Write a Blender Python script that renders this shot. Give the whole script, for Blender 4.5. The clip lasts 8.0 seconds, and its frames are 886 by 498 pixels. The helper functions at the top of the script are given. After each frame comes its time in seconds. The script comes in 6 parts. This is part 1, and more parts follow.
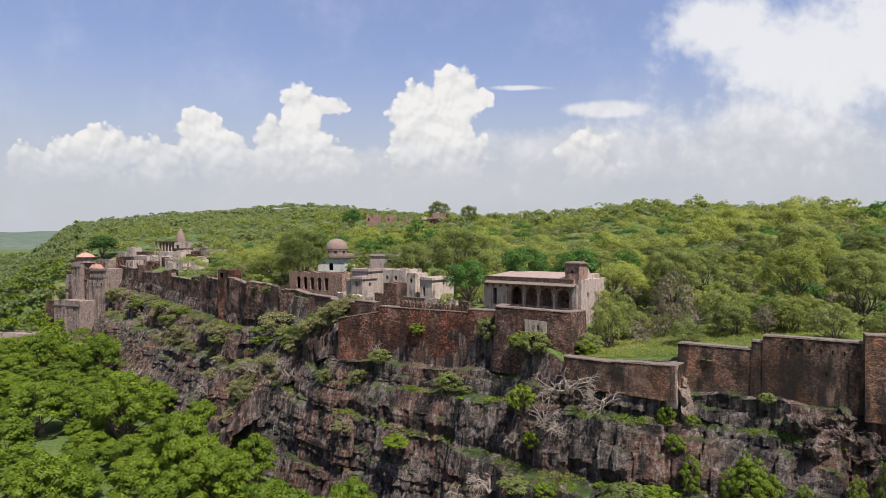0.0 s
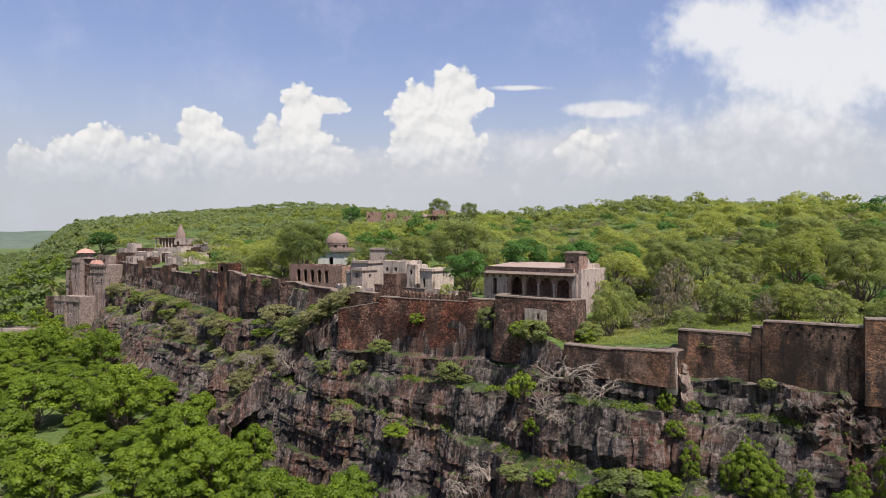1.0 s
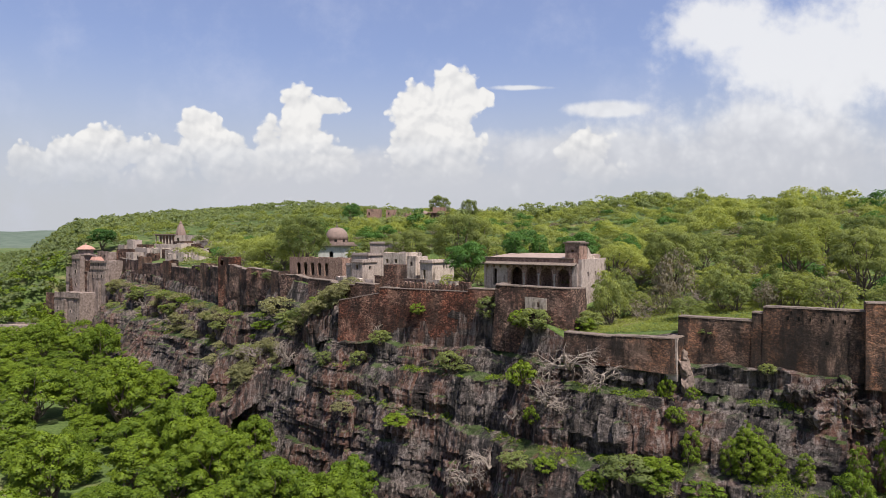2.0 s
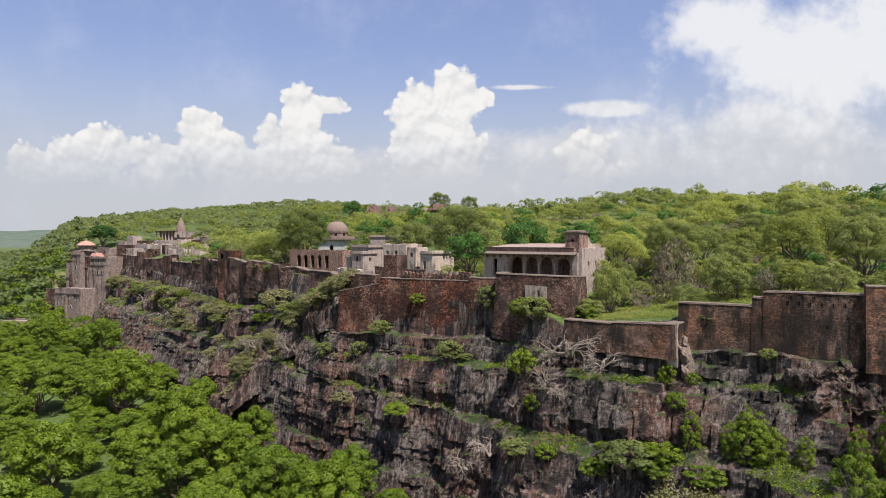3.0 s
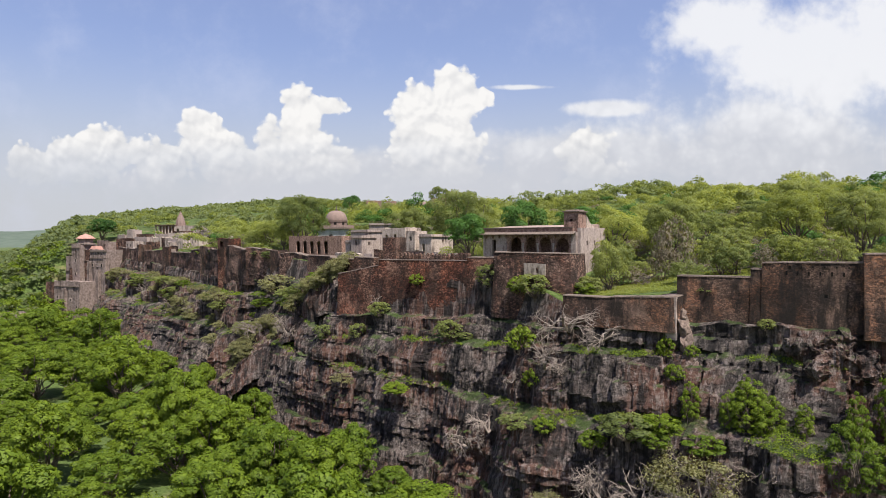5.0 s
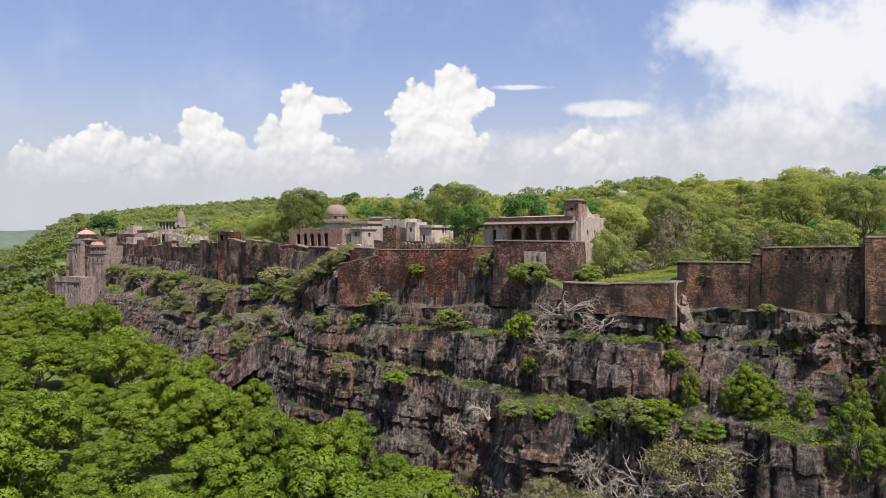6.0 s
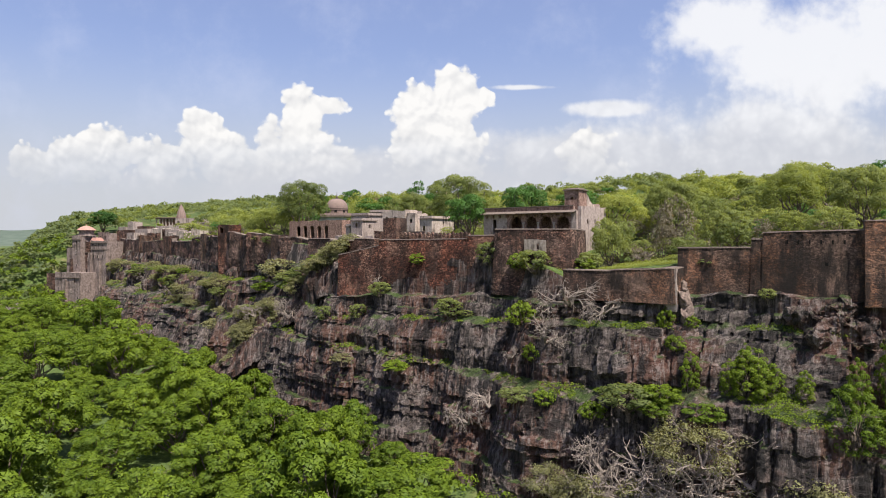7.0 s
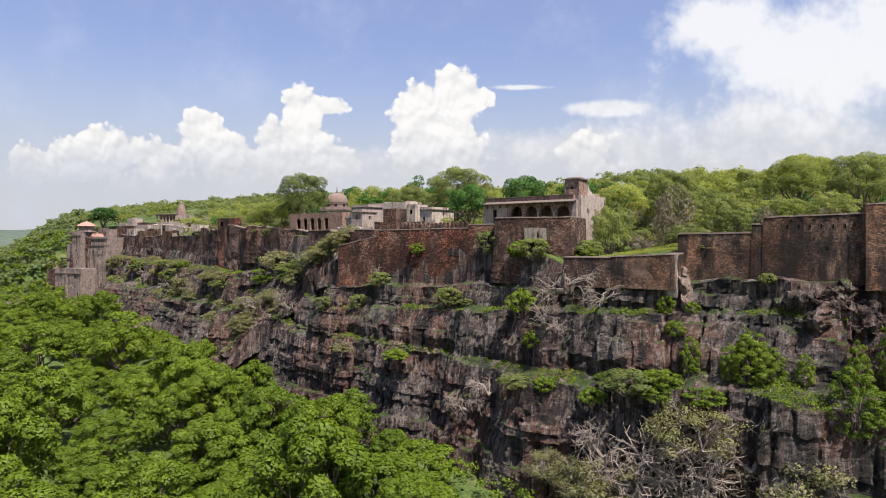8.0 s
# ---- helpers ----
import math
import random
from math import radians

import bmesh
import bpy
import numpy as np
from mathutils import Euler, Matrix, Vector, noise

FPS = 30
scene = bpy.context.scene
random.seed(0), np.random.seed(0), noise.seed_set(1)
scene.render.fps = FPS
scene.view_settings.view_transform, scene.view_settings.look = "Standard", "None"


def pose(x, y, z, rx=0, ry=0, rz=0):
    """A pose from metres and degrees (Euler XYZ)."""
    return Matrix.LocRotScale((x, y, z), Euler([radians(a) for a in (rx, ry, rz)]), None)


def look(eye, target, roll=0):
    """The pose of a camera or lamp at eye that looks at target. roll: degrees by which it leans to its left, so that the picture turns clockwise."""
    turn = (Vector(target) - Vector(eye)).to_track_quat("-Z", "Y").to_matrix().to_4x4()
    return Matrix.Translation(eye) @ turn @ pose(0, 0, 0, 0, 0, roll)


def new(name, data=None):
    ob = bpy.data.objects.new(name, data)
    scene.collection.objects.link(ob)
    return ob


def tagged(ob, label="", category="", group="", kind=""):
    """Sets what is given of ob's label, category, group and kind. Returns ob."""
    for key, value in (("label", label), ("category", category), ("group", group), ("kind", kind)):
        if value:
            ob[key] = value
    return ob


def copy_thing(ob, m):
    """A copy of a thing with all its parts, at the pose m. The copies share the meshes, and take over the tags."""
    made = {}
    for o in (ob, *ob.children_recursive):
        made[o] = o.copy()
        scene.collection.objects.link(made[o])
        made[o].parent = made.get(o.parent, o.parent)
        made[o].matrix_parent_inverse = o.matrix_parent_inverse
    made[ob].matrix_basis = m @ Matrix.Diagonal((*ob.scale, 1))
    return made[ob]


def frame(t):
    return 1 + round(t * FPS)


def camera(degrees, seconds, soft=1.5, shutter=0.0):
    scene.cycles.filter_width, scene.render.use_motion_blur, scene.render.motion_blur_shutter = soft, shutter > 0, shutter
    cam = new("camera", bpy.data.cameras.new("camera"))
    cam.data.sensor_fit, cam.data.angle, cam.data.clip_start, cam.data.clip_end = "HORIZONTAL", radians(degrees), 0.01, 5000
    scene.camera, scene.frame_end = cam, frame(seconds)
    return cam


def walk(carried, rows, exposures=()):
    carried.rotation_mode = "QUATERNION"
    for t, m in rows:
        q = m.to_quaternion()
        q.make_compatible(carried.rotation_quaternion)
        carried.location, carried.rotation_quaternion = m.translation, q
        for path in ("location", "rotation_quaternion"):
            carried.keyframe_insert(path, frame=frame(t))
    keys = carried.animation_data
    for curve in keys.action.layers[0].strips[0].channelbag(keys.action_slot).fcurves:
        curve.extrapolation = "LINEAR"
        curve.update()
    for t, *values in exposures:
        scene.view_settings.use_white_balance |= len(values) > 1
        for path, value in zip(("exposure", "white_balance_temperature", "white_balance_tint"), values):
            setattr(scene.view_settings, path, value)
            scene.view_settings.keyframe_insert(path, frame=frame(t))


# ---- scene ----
cam = camera(70.0, 8.0, soft=0.7)
METRES, EYE, TILT, LEAN, TURN = 15.0, 60.0, -0.9, 0.0, 0.0
ROWS = [
    (0.0, 0.0, 0.0, 0.0, 0.0, 0.0, 0.0),
    (0.5, 0.0031, 0.0024, -0.0597, 0.0, 0.01, -0.01),
    (1.0, 0.0033, 0.0032, -0.1255, 0.02, -0.0, -0.03),
    (1.5, 0.0025, 0.0038, -0.1848, 0.02, -0.0, -0.01),
    (3.0, 0.0017, 0.0037, -0.3692, 0.04, -0.04, 0.04),
    (3.5, 0.0036, 0.004, -0.4277, 0.03, -0.03, 0.08),
    (4.0, 0.0082, 0.0054, -0.4905, 0.04, -0.03, 0.12),
    (4.5, 0.0132, 0.0063, -0.5483, 0.04, -0.04, 0.17),
    (6.0, 0.0217, 0.0112, -0.7437, 0.1, -0.02, 0.12),
    (6.5, 0.021, 0.0119, -0.8048, 0.11, -0.02, 0.1),
    (7.0, 0.0213, 0.0122, -0.8709, 0.12, -0.03, 0.11),
    (7.5, 0.0212, 0.0134, -0.9325, 0.13, -0.03, 0.11),
    (8.0, 0.0211, 0.0149, -0.9989, 0.13, -0.03, 0.1),
]
walk(cam, [(t, pose(0, 0, EYE, TILT, LEAN, TURN) @ pose(METRES * x, METRES * y, METRES * z, 90 + pitch, roll, yaw)) for t, x, y, z, yaw, pitch, roll in ROWS],
     exposures=[(0.0, 0.70), (4.0, 0.77), (8.0, 0.86)])

# ---------------------------------------------------------------- sky, sun, exposure
SUN_TO = Vector((0.50, -0.72, 1.70)).normalized()


class Nodes:
    """Short hand for building a node tree."""

    def __init__(self, tree):
        self.tree = tree
        tree.nodes.clear()

    def add(self, kind, **values):
        n = self.tree.nodes.new(kind)
        for key, value in values.items():
            if key.startswith("i_"):
                key = key[2:]
                self.put(n.inputs[int(key) if key.isdigit() else key.replace("_", " ")], value)
            else:
                setattr(n, key, value)
        return n

    def put(self, socket, value):
        if isinstance(value, bpy.types.NodeSocket):
            self.tree.links.new(value, socket)
        elif isinstance(value, bpy.types.Node):
            self.tree.links.new(value.outputs[0], socket)
        else:
            socket.default_value = value

    def math(self, op, a, b=0.0, c=0.0, clamp=False):
        return self.add("ShaderNodeMath", operation=op, use_clamp=clamp, i_0=a, i_1=b, i_2=c).outputs[0]

    def vmath(self, op, a, b=(0, 0, 0)):
        n = self.add("ShaderNodeVectorMath", operation=op, i_0=a)
        self.put(n.inputs[1], b)
        return n.outputs["Value"] if op in ("LENGTH", "DOT_PRODUCT") else n.outputs[0]

    def ramp(self, value, lo, hi, a=0.0, b=1.0, smooth=True):
        n = self.add("ShaderNodeMapRange", i_0=value, i_1=lo, i_2=hi, i_3=a, i_4=b)
        n.interpolation_type = "SMOOTHSTEP" if smooth else "LINEAR"
        return n.outputs[0]

    def mix(self, fac, a, b, blend="MIX"):
        n = self.add("ShaderNodeMix", data_type="RGBA", blend_type=blend)
        self.put(n.inputs[0], fac)
        self.put(n.inputs[6], a if not isinstance(a, tuple) else (*a[:3], 1))
        self.put(n.inputs[7], b if not isinstance(b, tuple) else (*b[:3], 1))
        return n.outputs[2]

    def noise(self, vec, scale, detail=4.0, rough=0.55, warp=0.0):
        n = self.add("ShaderNodeTexNoise", i_Scale=scale, i_Detail=detail, i_Roughness=rough, i_Distortion=warp)
        self.put(n.inputs["Vector"], vec)
        return n.outputs[0]


def make_world():
    world = bpy.data.worlds.new("sky")
    scene.world = world
    world.use_nodes = True
    n = Nodes(world.node_tree)
    sky = n.add("ShaderNodeTexSky", sky_type="NISHITA", sun_disc=False)
    sky.sun_elevation = math.asin(SUN_TO.z)
    sky.sun_rotation = math.atan2(SUN_TO.x, SUN_TO.y)
    sky.air_density, sky.dust_density, sky.ozone_density = 1.3, 1.6, 2.5
    way = n.add("ShaderNodeTexCoord").outputs["Generated"]
    sep = n.add("ShaderNodeSeparateXYZ", i_0=way)
    depth = n.math("MAXIMUM", sep.outputs[1], 0.05)
    u = n.math("DIVIDE", sep.outputs[0], depth)
    v = n.math("DIVIDE", sep.outputs[2], depth)
    flat = n.add("ShaderNodeCombineXYZ", i_0=u, i_1=v).outputs[0]
    rough = n.noise(flat, 7.0, 8.0, 0.62)
    # cumulus towers: middle and half size of each billow, in thousandths of the distance
    heaps = [(-662, 114, 40, 36), (-606, 126, 48, 40), (-532, 136, 70, 46), (-446, 116, 50, 38), (-376, 172, 48, 42), (-352, 128, 64, 54), (-300, 104, 60, 30), (-222, 200, 44, 50), (-184, 208, 42, 20), (-228, 146, 78, 58),
             (-184, 112, 58, 46), (-42, 200, 50, 54), (14, 226, 54, 44), (52, 222, 38, 20), (-34, 148, 68, 58), (16, 138, 58, 50), (0, 100, 100, 42), (-2, 186, 56, 44), (224, 138, 50, 42), (222, 104, 60, 38)]
    veils = [(250, 204, 78, 15), (130, 238, 66, 6), (440, 335, 130, 60), (600, 290, 240, 120), (540, 150, 230, 100), (250, 130, 260, 60), (-120, 90, 420, 60)]

    def field(shapes, at):
        best = None
        for x, y, rx, ry in shapes:
            d = n.vmath("SUBTRACT", at, (x / 1000, y / 1000, 0))
            d = n.vmath("LENGTH", n.vmath("MULTIPLY", d, (1000 / rx, 1000 / ry, 0)))
            best = d if best is None else n.math("SMOOTH_MIN", best, d, 0.3)
        return n.math("SUBTRACT", 1.0, best)

    def billow(at, scale):
        v_ = n.add("ShaderNodeTexVoronoi", feature="SMOOTH_F1", i_Scale=scale, i_Vector=at, i_Smoothness=0.6)
        return n.math("SUBTRACT", 0.45, v_.outputs[0])

    def puffs(at):
        total = n.math("ADD", n.math("MULTIPLY", billow(at, 16.0), 0.65), n.math("MULTIPLY", billow(at, 38.0), 0.55))
        total = n.math("ADD", total, n.math("MULTIPLY", billow(at, 90.0), 0.3))
        return n.math("ADD", total, n.math("MULTIPLY", n.math("SUBTRACT", n.noise(at, 30.0, 6.0, 0.6), 0.5), 0.5))
    bent = n.vmath("ADD", flat, n.vmath("MULTIPLY", n.vmath("SUBTRACT", n.add("ShaderNodeTexNoise", i_Scale=14.0, i_Detail=4.0, i_Vector=flat).outputs[1], (0.5, 0.5, 0.5)), (0.03, 0.03, 0)))
    puff = puffs(bent)
    puff_up = puffs(n.vmath("ADD", bent, (-0.004, 0.010, 0)))
    heap = n.math("ADD", field(heaps, flat), puff)
    heap_mask = n.math("MULTIPLY", n.ramp(heap, 0.02, 0.20), n.ramp(v, 0.07, 0.17))
    veil = n.math("ADD", field(veils, flat), n.math("ADD", n.math("MULTIPLY", n.math("SUBTRACT", rough, 0.5), 1.6), n.math("MULTIPLY", puff, 0.35)))
    veil_mask = n.math("MULTIPLY", n.ramp(veil, -0.1, 0.5), 0.88)
    relief = n.math("MULTIPLY", n.math("SUBTRACT", puff, puff_up), 1.1)
    lit = n.math("ADD", n.math("ADD", n.ramp(v, 0.07, 0.22, 0.45, 0.86), relief), n.math("MULTIPLY", n.ramp(heap, 0.1, 0.9), 0.12), clamp=True)
    cloud = n.mix(lit, (0.42, 0.43, 0.46), (0.70, 0.69, 0.68))
    base = n.mix(1.0, sky.outputs[0], SKY_TINT, "MULTIPLY")
    base = n.mix(0.22, base, (0.42, 0.44, 0.66))
    haze = n.ramp(n.math("ABSOLUTE", sep.outputs[2]), 0.02, 0.30, 0.95, 0.0)
    base = n.mix(haze, base, (0.44, 0.455, 0.49))
    base = n.mix(n.math("MULTIPLY", n.ramp(rough, 0.45, 0.75), 0.25), base, (0.50, 0.53, 0.66))
    veil_light = n.mix(n.ramp(n.math("ADD", v, n.math("MULTIPLY", puff, 0.12)), 0.08, 0.26), (0.46, 0.47, 0.51), (0.69, 0.69, 0.70))
    base = n.mix(veil_mask, base, veil_light)
    base = n.mix(heap_mask, base, cloud)
    out = n.add("ShaderNodeBackground", i_0=base, i_1=0.78)
    n.add("ShaderNodeOutputWorld", i_0=out)


SKY_TINT = (0.085, 0.085, 0.105)
make_world()
sun = new("sun", bpy.data.lights.new("sun", "SUN"))
sun.data.energy, sun.data.angle, sun.data.color = 5.0, radians(0.6), (1.0, 0.95, 0.87)
sun.matrix_world = look(SUN_TO * 200, (0, 0, 0))


# ---------------------------------------------------------------- materials
def material(name, build, rough=0.9):
    m = bpy.data.materials.new(name)
    m.use_nodes = True
    n = Nodes(m.node_tree)
    out = n.add("ShaderNodeOutputMaterial")
    bsdf = n.add("ShaderNodeBsdfPrincipled", i_Roughness=rough)
    bsdf.inputs["Specular IOR Level"].default_value = 0.25
    n.put(out.inputs[0], bsdf)
    build(n, bsdf)
    return m


def tone(colour, by=0.8):
    return tuple(c * by for c in colour)


def place(n):
    return n.add("ShaderNodeNewGeometry").outputs["Position"]


def bump(n, bsdf, height, strength, distance):
    n.put(bsdf.inputs["Normal"], n.add("ShaderNodeBump", i_Strength=strength, i_Distance=distance, i_Height=height))


def plain(name, dark, light, size=1.0, rough=0.9, relief=0.4, dirt=(0.05, 0.04, 0.035), dirty=0.5):
    """A mottled mineral surface: two colours, grain, and stains that run down."""
    dark, light, dirt = tone(dark), tone(light), tone(dirt)

    def build(n, b):
        p = place(n)
        grain = n.noise(p, 3.0 / size, 6, 0.65)
        big = n.noise(p, 0.45 / size, 4, 0.6)
        col = n.mix(n.ramp(grain, 0.3, 0.7), dark, light)
        runs = n.noise(n.vmath("MULTIPLY", p, (1.3, 1.3, 0.14)), 1.6 / size, 5, 0.6)
        col = n.mix(n.math("MULTIPLY", n.ramp(n.math("ADD", n.math("MULTIPLY", runs, 0.6), n.math("MULTIPLY", big, 0.5)), 0.52, 0.72), dirty), col, dirt)
        n.put(b.inputs["Base Color"], col)
        bump(n, b, grain, relief, 0.08 * size)
    return material(name, build, rough)


def masonry(name, dark, light, mortar, size=0.42, patch=(0.3, 0.13, 0.07), patched=0.5, stain=0.6, jointed=0.5):
    """Rubble stone in courses, with mortar, redder patches and dark runs of damp."""
    dark, light, mortar, patch = tone(dark), tone(light), tone(mortar), tone(patch)

    def build(n, b):
        p = place(n)
        q = n.vmath("MULTIPLY", p, (1, 1, 1.5))
        q = n.vmath("ADD", q, n.vmath("MULTIPLY", n.vmath("SUBTRACT", n.add("ShaderNodeTexNoise", i_Scale=1.6, i_Detail=3.0, i_Vector=p).outputs[1], (0.5, 0.5, 0.5)), (0.35, 0.35, 0.25)))
        cell = n.add("ShaderNodeTexVoronoi", i_Scale=1 / size, i_Vector=q, i_Randomness=1.0)
        stone = n.add("ShaderNodeSeparateColor", i_0=cell.outputs["Color"]).outputs[0]
        joint = n.ramp(n.add("ShaderNodeTexVoronoi", feature="DISTANCE_TO_EDGE", i_Scale=1 / size, i_Vector=q, i_Randomness=1.0).outputs[0], 0.02, 0.16, 1.0, 0.0)
        rubble = n.noise(q, 3.4, 9, 0.8)
        mottle = n.math("ADD", n.ramp(stone, 0.4, 1.0, 0.0, 0.8), n.ramp(rubble, 0.42, 0.68, 0.0, 0.6))
        col = n.mix(n.math("MINIMUM", mottle, 1.0), dark, light)
        big = n.noise(p, 0.15, 6, 0.68)
        col = n.mix(n.math("MULTIPLY", n.ramp(big, 0.42, 0.56), patched), col, n.mix(n.math("MULTIPLY", mottle, 0.75), dark, patch))
        pale = n.noise(p, 0.23, 6, 0.7)
        col = n.mix(n.ramp(pale, 0.5, 0.64, 0.0, 0.65), col, n.mix(rubble, mortar, light))
        col = n.mix(n.math("MULTIPLY", joint, jointed), col, tone(dark, 0.7))
        weathered = n.ramp(n.noise(p, 0.11, 7, 0.7), 0.36, 0.64, 0.4, 1.55)
        col = n.mix(1.0, col, n.add("ShaderNodeCombineXYZ", i_0=weathered, i_1=weathered, i_2=weathered).outputs[0], "MULTIPLY")
        runs = n.noise(n.vmath("MULTIPLY", p, (1, 1, 0.32)), 0.36, 8, 0.72)
        col = n.mix(n.math("MULTIPLY", n.ramp(runs, 0.45, 0.6), stain), col, (0.02, 0.015, 0.013))
        n.put(b.inputs["Base Color"], col)
        bump(n, b, n.math("ADD", rubble, n.math("SUBTRACT", n.math("MULTIPLY", stone, 0.4), n.math("MULTIPLY", joint, 0.5))), 1.0, 0.12)
    return material(name, build)


def cliff_rock(name):
    """Banded, jointed sandstone: grey weathered faces, rusty breaks, black seepage, open cracks."""
    def build(n, b):
        p = place(n)
        shift = n.vmath("MULTIPLY", n.vmath("SUBTRACT", n.add("ShaderNodeTexNoise", i_Scale=0.45, i_Detail=8.0, i_Roughness=0.7, i_Vector=p).outputs[1], (0.5, 0.5, 0.5)), (4.5, 4.5, 2.6))
        bent = n.vmath("ADD", p, shift)

        def joints(stretch, scale, wide):
            v = n.add("ShaderNodeTexVoronoi", feature="DISTANCE_TO_EDGE", i_Scale=scale, i_Vector=n.vmath("MULTIPLY", bent, stretch))
            return n.ramp(v.outputs[0], 0.0, wide, 1.0, 0.0)
        crack = n.math("MAXIMUM", joints((1, 1, 0.22), 0.36, 0.035), n.math("MULTIPLY", joints((0.16, 0.16, 1.1), 0.5, 0.045), 0.9))
        crack = n.math("MULTIPLY", crack, n.ramp(n.noise(p, 0.4, 4, 0.6), 0.42, 0.6))
        beds = n.noise(n.vmath("MULTIPLY", p, (0.12, 0.12, 1.0)), 0.9, 6, 0.6, 0.4)
        wet = n.noise(n.vmath("MULTIPLY", p, (1.0, 1.0, 0.11)), 0.5, 8, 0.7)
        streak = n.noise(n.vmath("MULTIPLY", p, (1.0, 1.0, 0.05)), 1.7, 7, 0.7)
        broad = n.noise(p, 0.065, 4, 0.6)
        grain = n.noise(p, 2.2, 9, 0.75)
        col = n.mix(n.ramp(grain, 0.32, 0.68), (0.022, 0.0175, 0.016), (0.155, 0.122, 0.109))
        col = n.mix(n.math("MULTIPLY", n.ramp(n.math("ADD", broad, n.math("MULTIPLY", beds, 0.35)), 0.60, 0.74), 0.75), col, n.mix(grain, (0.04, 0.016, 0.011), (0.175, 0.072, 0.044)))
        col = n.mix(n.math("MULTIPLY", n.ramp(beds, 0.5, 0.66), 0.5), col, n.mix(grain, (0.055, 0.040, 0.035), (0.215, 0.160, 0.138)))
        col = n.mix(n.math("MULTIPLY", n.ramp(streak, 0.48, 0.6), 0.62), col, (0.245, 0.205, 0.187))
        col = n.mix(n.math("MULTIPLY", n.ramp(wet, 0.46, 0.58), 0.88), col, (0.014, 0.0125, 0.0125))
        col = n.mix(n.math("MULTIPLY", crack, 0.6), col, (0.012, 0.010, 0.009))
        up = n.add("ShaderNodeSeparateXYZ", i_0=n.add("ShaderNodeNewGeometry").outputs["True Normal"]).outputs[2]
        moss = n.math("MULTIPLY", n.ramp(up, 0.55, 0.85), n.ramp(n.noise(p, 0.22, 5, 0.65), 0.44, 0.56))
        col = n.mix(n.math("MULTIPLY", moss, 0.85), col, n.mix(grain, (0.016, 0.032, 0.005), (0.06, 0.095, 0.016)))
        n.put(b.inputs["Base Color"], col)
        fine = n.noise(n.vmath("MULTIPLY", p, (1, 1, 2.0)), 1.3, 10, 0.74)
        h = n.math("ADD", n.math("MULTIPLY", grain, 0.8), n.math("ADD", n.math("MULTIPLY", fine, 1.2), n.math("ADD", n.math("MULTIPLY", beds, 0.8), n.math("SUBTRACT", streak, n.math("MULTIPLY", crack, 0.8)))))
        bump(n, b, h, 1.0, 0.36)
    return material(name, build, 0.85)


def soil(name):
    def build(n, b):
        p = place(n)
        grain = n.noise(p, 1.4, 6, 0.65)
        big = n.noise(p, 0.09, 4, 0.6)
        col = n.mix(n.ramp(grain, 0.3, 0.7), (0.036, 0.06, 0.013), (0.088, 0.12, 0.032))
        col = n.mix(n.math("MULTIPLY", n.ramp(big, 0.52, 0.68), 0.6), col, (0.20, 0.16, 0.085))
        n.put(b.inputs["Base Color"], col)
        bump(n, b, grain, 0.7, 0.3)
    return material(name, build, 1.0)


def foliage(name, low, high, glow=0.35, spread=0.5):
    """Leaves: each leaf and each tree differs in tone; light passes through."""
    low, high = tone(low, 0.82), tone(high, 0.82)
    m = bpy.data.materials.new(name)
    m.use_nodes = True
    n = Nodes(m.node_tree)
    leaf = n.add("ShaderNodeNewGeometry").outputs["Random Per Island"]
    tree = n.add("ShaderNodeObjectInfo").outputs["Random"]
    patch = n.noise(place(n), 0.13, 4, 0.7)
    t = n.math("ADD", n.math("MULTIPLY", leaf, (1 - spread) * 0.7), n.math("ADD", n.math("MULTIPLY", tree, spread * 0.8), n.math("ADD", 0.1, n.math("MULTIPLY", n.math("SUBTRACT", patch, 0.5), 0.9))), clamp=True)
    col = n.mix(t, low, high)
    diffuse = n.add("ShaderNodeBsdfPrincipled", i_0=col, i_Roughness=0.6)
    diffuse.inputs["Specular IOR Level"].default_value = 0.2
    through_leaf = n.add("ShaderNodeBsdfTranslucent", i_0=n.mix(1.0, col, (1.25, 1.15, 0.5), "MULTIPLY"))
    both = n.add("ShaderNodeMixShader", i_0=glow, i_1=diffuse.outputs[0], i_2=through_leaf.outputs[0])
    n.add("ShaderNodeOutputMaterial", i_0=both.outputs[0])
    return m


ROCK = cliff_rock("cliff_rock")
SOIL = soil("grassy_soil")
RUBBLE_RED = masonry("red_rubble", (0.048, 0.017, 0.011), (0.47, 0.26, 0.185), (0.15, 0.08, 0.058), 0.36, (0.33, 0.085, 0.038), 0.75, 0.6, 0.5)
RUBBLE_DARK = masonry("dark_rubble", (0.085, 0.051, 0.038), (0.29, 0.182, 0.135), (0.15, 0.10, 0.077), 0.24, (0.36, 0.15, 0.07), 0.8, 0.9, 0.1)
RUBBLE_GREY = masonry("grey_rubble", (0.045, 0.025, 0.019), (0.33, 0.21, 0.165), (0.15, 0.10, 0.082), 0.34, (0.23, 0.08, 0.045), 0.65, 0.7, 0.4)
PLASTER_PINK = plain("pink_plaster", (0.33, 0.255, 0.222), (0.50, 0.41, 0.365), 1.2, 0.9, 0.3, (0.10, 0.07, 0.058), 0.75)
PLASTER_PALE = plain("pale_plaster", (0.42, 0.33, 0.275), (0.64, 0.525, 0.445), 1.2, 0.9, 0.3, (0.11, 0.083, 0.068), 0.9)
PALACE_STONE = plain("palace_stone", (0.17, 0.125, 0.108), (0.36, 0.28, 0.245), 2.6, 0.9, 0.5, (0.06, 0.045, 0.038), 0.9)
